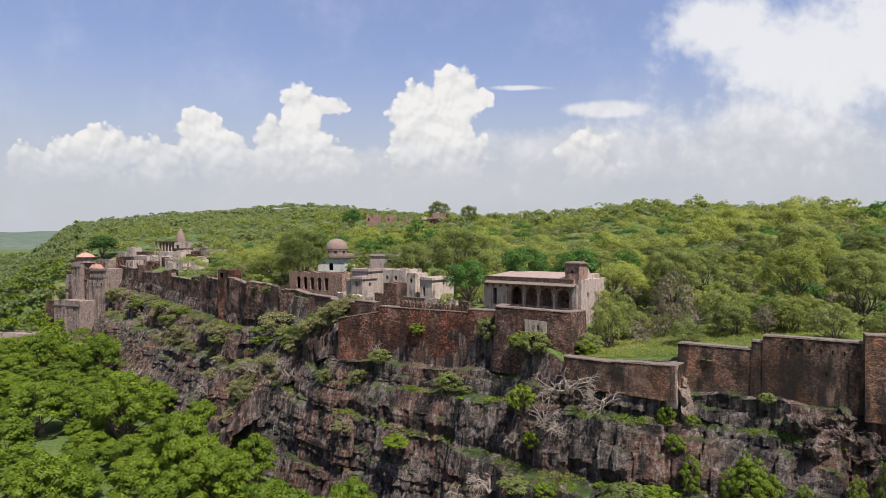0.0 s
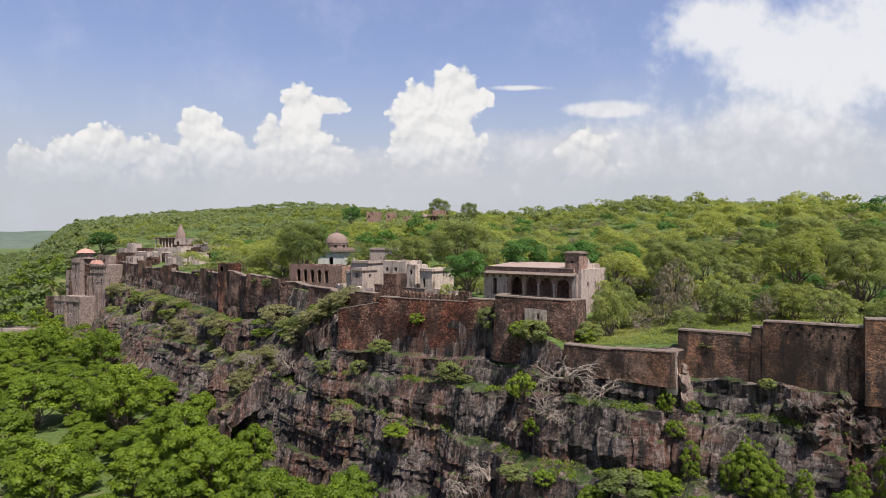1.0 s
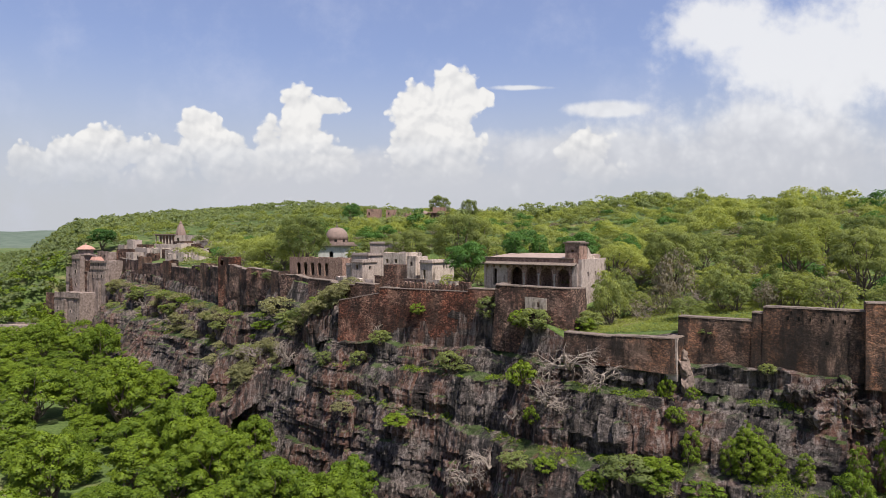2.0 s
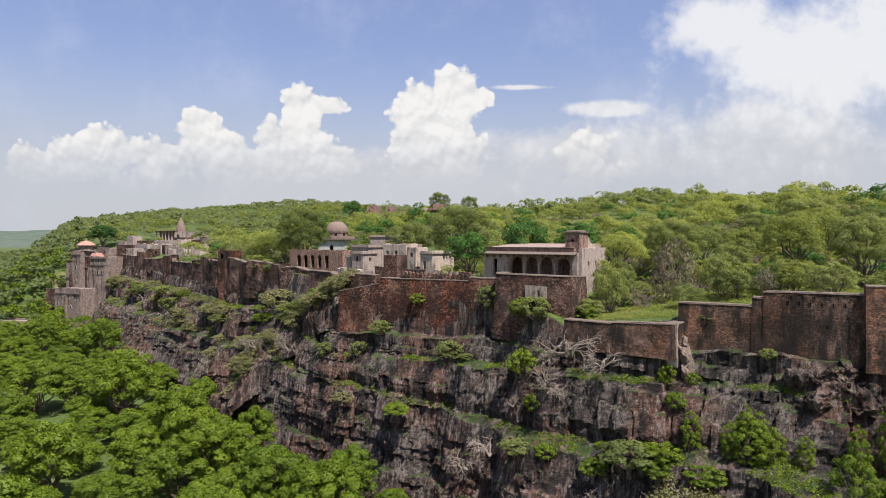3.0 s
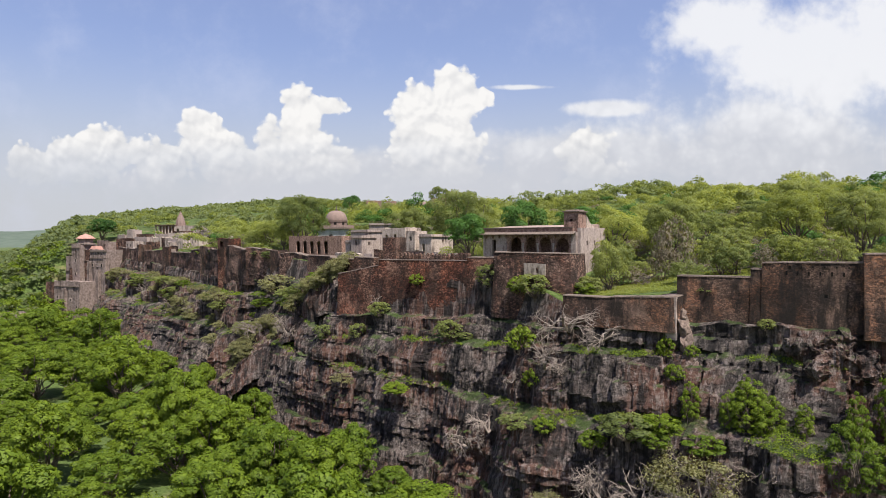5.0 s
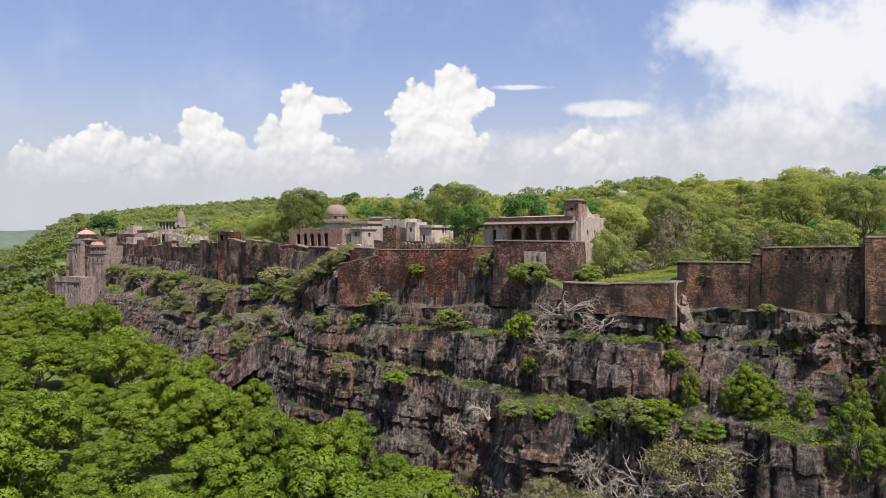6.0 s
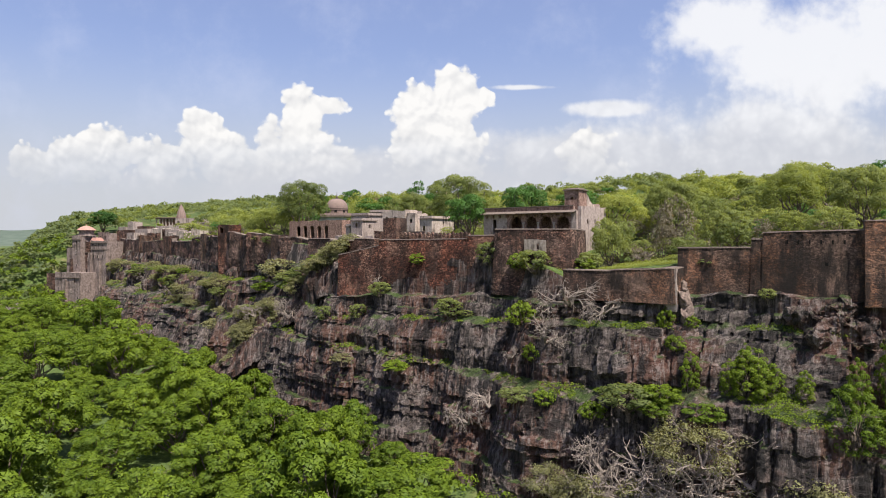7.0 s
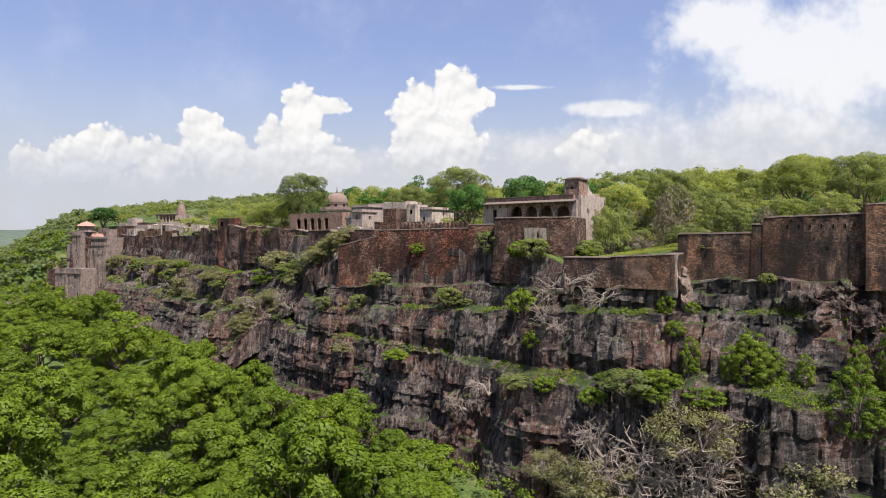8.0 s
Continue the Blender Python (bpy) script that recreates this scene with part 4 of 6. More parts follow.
def house(name, x, y, z, turn, wide, deep, tall, mat, label, front=(), right=(), arched=False, roof=ROOFING, ragged=0.0, category="building", group="", sink=1.5, sill=0.45, seed=1, kind=""):
    """Four walls and a flat roof behind a low parapet. x, y: the corner between the front and the right-hand wall."""
    t = thing(name, pose(x, y, z, 0, 0, turn), label, category, group, kind)
    th = 0.45

    def wall(holes, length, m, sd):
        bm = bmesh.new()
        pierced(bm, 0, length, -sink, tall, 0, th, holes, 0.9, arched, ragged, sd)
        ruffle(bm, 0.035, 0.9, sd)
        bmesh.ops.transform(bm, matrix=m, verts=bm.verts)
        part("wall", bm, mat, t)
    wall([(wide + a, wide + b, c, d) for a, b, c, d in front], wide, pose(-wide, 0, 0), seed)
    wall(right, deep - 2 * th, pose(0, th, 0, 0, 0, 90), seed + 1)
    wall((), deep - 2 * th, pose(-wide, deep - th, 0, 0, 0, -90), seed + 2)
    wall((), wide, pose(0, deep, 0, 0, 0, 180), seed + 3)
    if not ragged and sill > 0.2:
        bm = bmesh.new()
        for x0, x1, y0, y1 in ((-wide - 0.22, 0.22, -0.22, -0.01), (0.01, 0.22, -0.01, deep + 0.1)):
            box(bm, x0, x1, y0, y1, tall - sill - 0.2, tall - sill - 0.06)
        ruffle(bm, 0.03, 1.1, seed)
        part("cornice", bm, COPING, t)
    if roof:
        bm = bmesh.new()
        box(bm, -wide + th, -th, th, deep - th, tall - sill - 0.25 - ragged, tall - sill - ragged)
        part("roof", bm, roof, t)
    return t


def pavilion():
    """The arcaded hall on the terrace."""
    t = thing("arcaded_pavilion", pose(23.6, 111.6, 47.0, 0, 0, FORT), "weathered pink plaster pavilion with four arches on the terrace", "pavilion")
    wide, deep = 19.8, 11.0
    arches = [(6.1, 8.6, 0.7, 4.05), (9.4, 11.8, 0.7, 4.05), (12.5, 14.9, 0.7, 4.05), (15.9, 18.4, 0.6, 3.95)]
    bm = bmesh.new()
    pierced(bm, 5.3, wide - 0.9, -1.2, 4.9, 0, 0.6, arches, 0.7, True)
    ruffle(bm, 0.03, 1.2, 2)
    bmesh.ops.translate(bm, verts=bm.verts, vec=(-wide, 0, 0))
    part("arcade", bm, PLASTER_RED, t, "flaking red plaster arcade")
    bm = bmesh.new()
    pierced(bm, 0, 5.3, -1.2, 4.9, 0, 0.6, [(2.0, 2.9, 0.4, 3.6)], 0.7)
    ruffle(bm, 0.03, 1.2, 5)
    bmesh.ops.translate(bm, verts=bm.verts, vec=(-wide, 0.02, 0))
    part("wall", bm, PLASTER_PINK, t)
    for x in (-wide + 5.2, -wide + 9.0, -wide + 12.15, -wide + 15.4):
        bm = bmesh.new()
        box(bm, x - 0.16, x + 0.16, -0.12, 0.1, -0.5, 2.7)
        box(bm, x - 0.26, x + 0.26, -0.2, 0.1, 2.7, 2.95)
        box(bm, x - 0.24, x + 0.24, -0.18, 0.1, 0.3, 0.6)
        part("column", bm, PLASTER_PINK, t, "pink plaster half column")
    for x0, x1 in ((-wide, -wide + 0.5), (-0.9, 0.0)):
        bm = bmesh.new()
        box(bm, x0, x1, -0.1, 0.62, -5.0, 4.9)
        part("pier", bm, PLASTER_PINK, t)
    bm = bmesh.new()
    pierced(bm, 0.62, deep, -5.0, 5.9, -0.6, 0, [(3.0, 3.5, 2.6, 3.4), (6.0, 6.5, 2.6, 3.4)], 0.8, False, 0.25)
    bmesh.ops.transform(bm, matrix=pose(0, 0, 0, 0, 0, 90), verts=bm.verts)
    ruffle(bm, 0.05, 0.8, 3)
    part("side_wall", bm, PLASTER_PINK, t)
    bm = bmesh.new()
    pierced(bm, -wide, -0.6, -1.2, 6.3, deep - 0.28, deep, (), 1.2)
    part("back_wall", bm, PLASTER_PINK, t)
    bm = bmesh.new()
    box(bm, -wide, -wide + 0.55, 0.62, deep - 0.6, -1.2, 5.6)
    part("side_wall", bm, PLASTER_PINK, t)
    bm = bmesh.new()
    box(bm, -wide + 0.55, -0.6, 4.6, 5.0, -1.0, 5.2)
    part("inner_wall", bm, PLASTER_RED, t)
    bm = bmesh.new()
    box(bm, -wide + 0.55, -0.6, 0.62, deep - 0.6, -1.0, -0.6)
    part("floor_slab", bm, ROOFING, t)
    bm = bmesh.new()
    box(bm, -wide + 0.1, -0.65, 0.42, deep - 0.3, 5.2, 5.72)
    for v in bm.verts:
        if v.co.y > 1 and v.co.z > 5.5:
            v.co.z += 0.75
    ruffle(bm, 0.03)
    part("roof", bm, ROOFING, t, "sunlit pink lime roof")
    bm = bmesh.new()
    pierced(bm, -wide, -0.62, 4.9, 5.7, 0.02, 0.4, (), 0.8, False, 0.08, 3)
    ruffle(bm, 0.03, 1.4, 9)
    part("parapet", bm, PLASTER_RED, t, "stained parapet")
    bm = bmesh.new()
    box(bm, -wide - 0.1, -0.66, -0.14, 0.46, 5.72, 5.86)
    ruffle(bm, 0.03)
    part("coping", bm, COPING, t)
    bm = bmesh.new()
    vs = []
    count = 24
    for i in range(count + 1):
        x = -wide - 0.3 + (wide + 0.3) * i / count
        w = 0.04 * noise.noise(Vector((x, 0, 0)))
        vs.append([bm.verts.new(c) for c in ((x, 0.1, 5.1), (x, -1.0, 4.62 + w), (x, -1.0, 4.52 + w), (x, 0.1, 4.92))])
    for a, b in zip(vs[:-1], vs[1:]):
        for k in range(4):
            bm.faces.new((a[k], a[(k + 1) % 4], b[(k + 1) % 4], b[k]))
    bm.faces.new(vs[0])
    bm.faces.new(vs[-1])
    part("eave", bm, COPING, t, "sloping stone eave")
    for i in range(13):
        bm = bmesh.new()
        x = -wide + 0.8 + i * 1.5
        box(bm, x - 0.09, x + 0.09, -0.7, 0.05, 4.15, 4.4)
        box(bm, x - 0.09, x + 0.09, -0.35, 0.05, 3.85, 4.15)
        part("bracket", bm, PLASTER_RED, t)
    # stair turret over the right-hand end
    bm = bmesh.new()
    pierced(bm, -2.7, 0.12, 4.9, 8.5, 0.7, 1.1, [(-1.5, -1.0, 6.9, 7.3)], 0.7)
    box(bm, -2.7, -2.3, 1.1, 3.4, 4.9, 8.5)
    box(bm, -0.3, 0.12, 1.1, 3.4, 4.9, 8.5)
    box(bm, -2.7, 0.12, 3.4, 3.8, 4.9, 8.5)
    ruffle(bm, 0.06, 1.1, 4)
    turret = part("turret", bm, PLASTER_RED, t, "dark red stair turret")
    bm = bmesh.new()
    box(bm, -2.95, 0.35, 0.45, 4.05, 8.5, 8.72)
    box(bm, -2.6, 0.0, 0.8, 3.7, 8.72, 8.95, 0.2)
    part("cap", bm, COPING, turret)
    # ruined gable that falls away behind the turret
    bm = bmesh.new()
    run = [(3.4, 8.3), (4.6, 7.6), (5.6, 6.6), (6.6, 6.2), (7.6, 5.7), (11.0, 5.6)]
    rows = [[bm.verts.new(c) for c in ((0.06, y, -5.0), (0.06, y, z), (-0.5, y, z), (-0.5, y, -5.0))] for y, z in run]
    for a, b in zip(rows[:-1], rows[1:]):
        for k in range(4):
            bm.faces.new((a[k], a[(k + 1) % 4], b[(k + 1) % 4], b[k]))
    bm.faces.new(rows[0])
    bm.faces.new(rows[-1])
    part("gable", bm, PLASTER_PALE, t, "broken sunlit gable")


pavilion()


def limewash_patch():
    bm = bmesh.new()
    for x0, x1, z0, z1 in ((0, 2.2, 0, 2.1), (2.2, 2.6, 0, 0.5), (2.2, 2.6, 1.4, 2.1), (2.6, 3.9, 0.1, 2.0)):
        box(bm, x0, x1, -0.05, 0.03, z0, z1)
    bmesh.ops.remove_doubles(bm, verts=bm.verts, dist=0.001)
    ruffle(bm, 0.03, 1.5)
    wall = bpy.data.objects["wall_terrace"]
    ob = part("plaster_panel", bm, PLASTER_PALE, wall, "flaking whitewashed panel")
    a, b = Vector((10.0, 108, 0)), Vector((20.1, 101, 0))
    run = (b - a).normalized()
    p = a + run * 5.2
    ob.matrix_world = Matrix.Translation((p.x - 1.36 * 0.57, p.y - 1.36 * 0.82, 44.7)) @ pose(0, 0, 0, 3.0, 0, math.degrees(math.atan2(run.y, run.x)))


limewash_patch()


def merlons():
    """A row of round-headed merlons along the main rampart."""
    wall = bpy.data.objects["wall_main"]
    bm = bmesh.new()
    w, th = 0.3, 0.25
    head = [(-w, 0), (w, 0), (w, 0.75), (w * 0.75, 1.0), (0, 1.18), (-w * 0.75, 1.0), (-w, 0.75)]
    a = [bm.verts.new((x, -th, z)) for x, z in head]
    b = [bm.verts.new((x, th, z)) for x, z in head]
    bm.faces.new(a)
    bm.faces.new(b)
    for i in range(len(head)):
        j = (i + 1) % len(head)
        bm.faces.new((a[i], a[j], b[j], b[i]))
    me = None
    p0, p1 = Vector((4.6, 114.2, 46.8)), Vector((-7.5, 122.9, 46.7))
    count = 17
    rng = random.Random(3)
    for i in range(count):
        p = p0.lerp(p1, i / (count - 1))
        if me is None:
            ob = part("merlon", bm, RUBBLE_GREY, wall)
            me = ob.data
        else:
            ob = part("merlon", me, RUBBLE_GREY, wall)
        ob.matrix_world = Matrix.LocRotScale(p + Vector((-0.45, -0.62, 0)), Euler((0, 0, math.atan2(-0.58, 0.81) + rng.uniform(-0.05, 0.05))), (1, 1, rng.uniform(1.0, 1.3)))


merlons()


def loopholes():
    """Slits and putlog holes in the east rampart: near-black blocks, coloured as shade, framed by stone."""
    wall = bpy.data.objects["wall_east"]
    a, b = Vector((48.9, 74.95, 0)), Vector((43.3, 80.0, 0))
    run = (b - a).normalized()
    turn = math.atan2(-run.y, -run.x)
    out = Vector((run.y, -run.x, 0))
    if out.y > 0:
        out = -out
    for row, z, w, h, count, first, gap in ((0, 46.2, 0.16, 0.5, 6, 0.8, 1.22), (1, 47.15, 0.16, 0.2, 6, 0.3, 1.25), (2, 43.6, 0.34, 0.4, 1, 2.6, 1)):
        for i in range(count):
            p = a + run * (first + gap * i) + out * (1.1 + 0.06 * (47.7 - z))
            bm = bmesh.new()
            fr = 0.05
            for x0, x1, z0, z1 in ((-w / 2 - fr, -w / 2, -fr, h + fr), (w / 2, w / 2 + fr, -fr, h + fr), (-w / 2, w / 2, -fr, 0), (-w / 2, w / 2, h, h + fr)):
                box(bm, x0, x1, -0.02, 0.2, z0, z1)
            hole = part("loophole", bm, RUBBLE_DARK, wall)
            hole.matrix_world = Matrix.Translation((p.x, p.y, z)) @ Matrix.Rotation(turn, 4, "Z")
            # solid near-black block in the frame; its colour stands for the shade inside
            bm = bmesh.new()
            box(bm, -w / 2, w / 2, -0.03, 0.15, 0, h)
            part("recess", bm, HOLE_SHADE, hole)


# near-black that paints the shade inside holes, niches and windows
HOLE_SHADE = plain("soot", (0.008, 0.007, 0.006), (0.016, 0.014, 0.012), 1.0)
loopholes()

R = "houses along the rim"
house("terrace_house", 0.3 - 2.6, 134.0, 47.6, FORT, 3.4, 7.5, 4.2, PLASTER_PALE, "pale plaster house with a flat roof", [(-2.6, -1.9, 0.2, 2.1)], [(3.2, 3.8, 2.4, 3.1)], group=R, seed=4)
house("terrace_house", -18.0, 141.0, 47.0, FORT, 3.4, 4.6, 4.6, PLASTER_PINK, "tall pink plaster house by the terrace", [(-2.2, -1.5, 2.5, 3.5)], [(1.6, 2.2, 2.4, 3.2)], group=R, seed=5)
house("terrace_house", -17.5, 147.0, 48.2, FORT, 5.5, 5.0, 4.8, PLASTER_PINK, "pink plaster house behind the terrace", group=R, seed=6)
house("terrace_house", -8.2, 139.0, 48.5, FORT, 7.0, 5.5, 4.9, PLASTER_PALE, "pale limewashed ruined house with a stained cornice", [(-6.0, -5.3, 2.4, 3.3), (-3.4, -2.6, 2.4, 3.3)], [(1.5, 2.3, 0.4, 2.4)], group=R, ragged=0.4, seed=7)
house("terrace_house", -6.0, 137.5, 48.0, FORT, 2.4, 4.2, 4.6, PLASTER_PALE, "pale plaster house with a broken parapet", [(-1.6, -0.9, 2.4, 3.3)], [(1.5, 2.2, 2.3, 3.2)], group=R, ragged=0.3, seed=8)
house("guard_house", -9.3, 126.6, 45.5, FORT, 3.6, 3.0, 5.6, RUBBLE_GREY, "square grey stone guard house on the rampart", seed=9, sill=0.1)
house("arcade_ruin", -24.6, 154.3, 46.8, FORT, 20.4, 4.5, 4.9, PLASTER_RED, "ruined red arcade with narrow openings", [(-17.4 + 2.7 * i, -15.9 + 2.7 * i, 0.3, 3.5) for i in range(5)], arched=True, ragged=0.3, seed=10)
house("vaulted_house", -13.5, 186.0, 51.6, -20, 9.0, 5.0, 3.9, PLASTER_PINK, "low vaulted house with one arched doorway", [(-3.4, -1.6, 0.2, 2.3)], arched=True, seed=11)
house("flat_house", -19.5, 149.5, 47.5, FORT, 5.0, 4.0, 3.0, PLASTER_PINK, "low pink house with a flat roof", [(-3.4, -2.6, 0.2, 2.0)], group=R, seed=12)


def balustrade():
    t = thing("balustrade", pose(-3.6, 124.0, 46.9, 0, 0, FORT), "red stone balustrade with small openings", "balustrade")
    bm = bmesh.new()
    pierced(bm, -5.6, 0, -0.4, 1.35, 0, 0.3, [(-5.3 + 0.68 * i, -4.95 + 0.68 * i, 0.25, 0.95) for i in range(8)], 0.7, True)
    part("panel", bm, PLASTER_RED, t)
    bm = bmesh.new()
    box(bm, -5.7, 0.1, -0.06, 0.36, 1.35, 1.5)
    part("rail", bm, COPING, t)


balustrade()


def lathe(bm, profile, sides=24, ribs=0.0):
    """A turned form: radius and height pairs."""
    rings = []
    for r, z in profile:
        rings.append([bm.verts.new((math.cos(a) * r * (1 + ribs * math.cos(a * 12)), math.sin(a) * r * (1 + ribs * math.cos(a * 12)), z)) for a in [2 * math.pi * k / sides for k in range(sides)]])
    for p, q in zip(rings[:-1], rings[1:]):
        for k in range(sides):
            bm.faces.new((p[k], p[(k + 1) % sides], q[(k + 1) % sides], q[k]))
    bm.faces.new(rings[0])
    bm.faces.new(rings[-1])


def tomb():
    t = thing("domed_tomb", pose(-34.6, 206, 50.0, 0, 0, -14), "whitewashed square tomb with a brown ribbed dome", "tomb")
    bm = bmesh.new()
    pierced(bm, -4.5, 4.5, -1.0, 4.0, -4.5, -3.9, [(-0.7, 0.7, 0.0, 2.4)], 1.0, True)
    box(bm, -4.5, -3.9, -3.9, 4.5, -1, 4.0)
    box(bm, 3.9, 4.5, -3.9, 4.5, -1, 4.0)
    box(bm, -3.9, 3.9, 3.9, 4.5, -1, 4.0)
    part("base", bm, PLASTER_WHITE, t)
    bm = bmesh.new()
    box(bm, -5.2, 5.2, -5.2, 5.2, 4.0, 4.22)
    box(bm, -4.7, 4.7, -4.7, 4.7, 4.22, 4.5)
    part("cornice", bm, COPING, t)
    bm = bmesh.new()
    box(bm, -4.4, 4.4, -4.4, 4.4, 4.5, 5.3, 0.15)
    part("parapet", bm, DOME_STONE, t)
    bm = bmesh.new()
    lathe(bm, [(3.5, 5.3), (3.5, 6.2), (3.65, 6.25), (3.65, 6.45)], 32)
    drum = part("drum", bm, DOME_STONE, t)
    for k in range(8):
        # each niche is a near-black block, its shade put into the colour
        bm = bmesh.new()
        a = 2 * math.pi * k / 8 + 0.3
        box(bm, -0.42, 0.42, -0.06, 0.06, 5.4, 6.15)
        bmesh.ops.transform(bm, matrix=pose(0, 0, 0, 0, 0, math.degrees(a)) @ pose(0, -3.5, 0), verts=bm.verts)
        part("niche", bm, HOLE_SHADE, drum)
    bm = bmesh.new()
    lathe(bm, [(3.55 * math.cos(f) ** 0.8 + 0.02, 6.45 + 3.6 * math.sin(f) ** 0.95) for f in [math.pi / 2 * k / 14 for k in range(15)]], 48, 0.012)
    part("dome", bm, DOME_STONE, t, "brown ribbed dome", True)
    bm = bmesh.new()
    lathe(bm, [(0.5, 9.95), (0.6, 10.15), (0.2, 10.35), (0.3, 10.65), (0.1, 10.9), (0.14, 11.2), (0.03, 12.1)], 10)
    part("finial", bm, COPING, t)


tomb()


def rim_tower():
    t = house("wall_tower", -61.6, 181.3, 40.0, -35, 4.8, 4.5, 11.2, RUBBLE_RED, "square red rubble tower on the rampart", [(-3.9, -2.4, 8.7, 10.4)], ragged=0.4, seed=13, sink=5)
    return t


rim_tower()


def ruins():
    """The tumbled houses on the far spur."""
    rng = random.Random(11)
    g = "ruined houses on the far spur"
    rows = [(-168, 312, 5.5, 6, 4.5), (-160, 306, 9, 6, 4.8), (-151, 303, 8, 7, 4.5), (-141, 301, 10, 6, 4.2), (-158, 322, 5, 5, 6.8), (-132, 296, 7, 6, 4.0), (-126, 290, 6, 5, 3.4), (-120, 284, 8, 6, 3.6),
            (-114, 276, 6, 6, 3.0), (-126, 304, 9, 6, 4.2), (-116, 294, 7, 5, 3.6), (-108, 286, 6, 5, 3.0), (-104, 274, 7, 6, 3.4), (-101, 262, 5, 5, 3.2), (-96, 268, 6, 5, 3.0), (-112, 304, 8, 5, 3.4), (-136, 314, 8, 5, 3.4),
            (-149, 311, 7, 5, 3.6), (-152, 321, 9, 6, 3.8), (-142, 322, 7, 5, 3.2), (-164, 325, 7, 6, 4.4), (-130, 318, 8, 5, 3.2), (-122, 312, 7, 5, 3.2), (-120, 322, 8, 5, 3.0), (-104, 292, 6, 5, 2.8), (-110, 268, 6, 4, 2.8), (-132, 286, 5, 4, 3.0), (-144, 294, 6, 5, 3.6), (-98, 280, 7, 5, 2.8), (-106, 310, 8, 5, 3.0), (-134, 328, 9, 5, 3.2), (-118, 276, 5, 4, 2.8), (-171, 318, 5, 5, 4.0)]
    for k, (x, y, w, d, h) in enumerate(rows):
        n = max(1, int(w / 2.4))
        front = [(-w + 0.7 + i * (w - 1) / n, -w + 1.6 + i * (w - 1) / n, 0.3, min(2.3, h - 1.2)) for i in range(n)]
        mat = (PLASTER_PINK, PLASTER_PALE, RUBBLE_GREY, PLASTER_PINK)[k % 4]
        house("ruined_house", x, y, level(x, y) + 0.9, -32 + rng.uniform(-9, 9), w, d, h, mat, "roofless pinkish stone house in ruins" if k % 3 else "flat-roofed pinkish stone house in ruins", front, [(1.2, 2.0, 0.4, 2.0)],
              roof=ROOFING if k % 3 == 0 else None, ragged=0.7 if k % 3 else 0.15, group=g, seed=20 + k, sink=4)


ruins()


def spire_temple():
    t = thing("spired_temple", pose(-146, 352, 52.8, 0, 0, -12), "pale columned temple with a stepped spire", "temple")
    bm = bmesh.new()
    box(bm, -13.5, 13.5, -5, 8, -7, 0.6)
    part("plinth", bm, PLASTER_PINK, t)
    bm = bmesh.new()
    box(bm, -13.2, -1.0, -4.2, 6, 5.3, 6.2)
    box(bm, -13.8, -0.6, -4.8, 6.5, 5.9, 6.1)
    part("roof", bm, DOME_STONE, t)
    for i in range(7):
        bm = bmesh.new()
        box(bm, -13.0 + i * 1.95, -12.5 + i * 1.95, -4.0, -3.5, 0.6, 5.3)
        part("column", bm, PLASTER_PALE, t)
    bm = bmesh.new()
    box(bm, -13.0, -1.2, -0.5, 0.0, 0.6, 5.3)
    part("back_wall", bm, PLASTER_RED, t)
    bm = bmesh.new()
    pierced(bm, -1.0, 13.2, 0.6, 5.6, -4.0, -3.5, [(0.2, 1.6, 0.7, 4.0), (9.2, 10.2, 2.0, 4.0), (11.2, 12.2, 2.0, 4.0)], 1.2)
    box(bm, 12.7, 13.2, -3.5, 6, 0.6, 5.6)
    box(bm, -1.0, -0.5, -3.5, 6, 0.6, 5.6)
    box(bm, -0.5, 12.7, -3.5, 6, 5.0, 5.4)
    part("wall", bm, PLASTER_PINK, t)
    bm = bmesh.new()
    lathe(bm, [(2.6, 4.4), (2.5, 7.0), (2.2, 8.4), (1.8, 9.8), (1.3, 11.0), (0.8, 12.0), (0.9, 12.2), (0.5, 12.7), (0.1, 13.6)], 20, 0.06)
    part("spire", bm, DOME_STONE, t, "ribbed stone spire")


spire_temple()


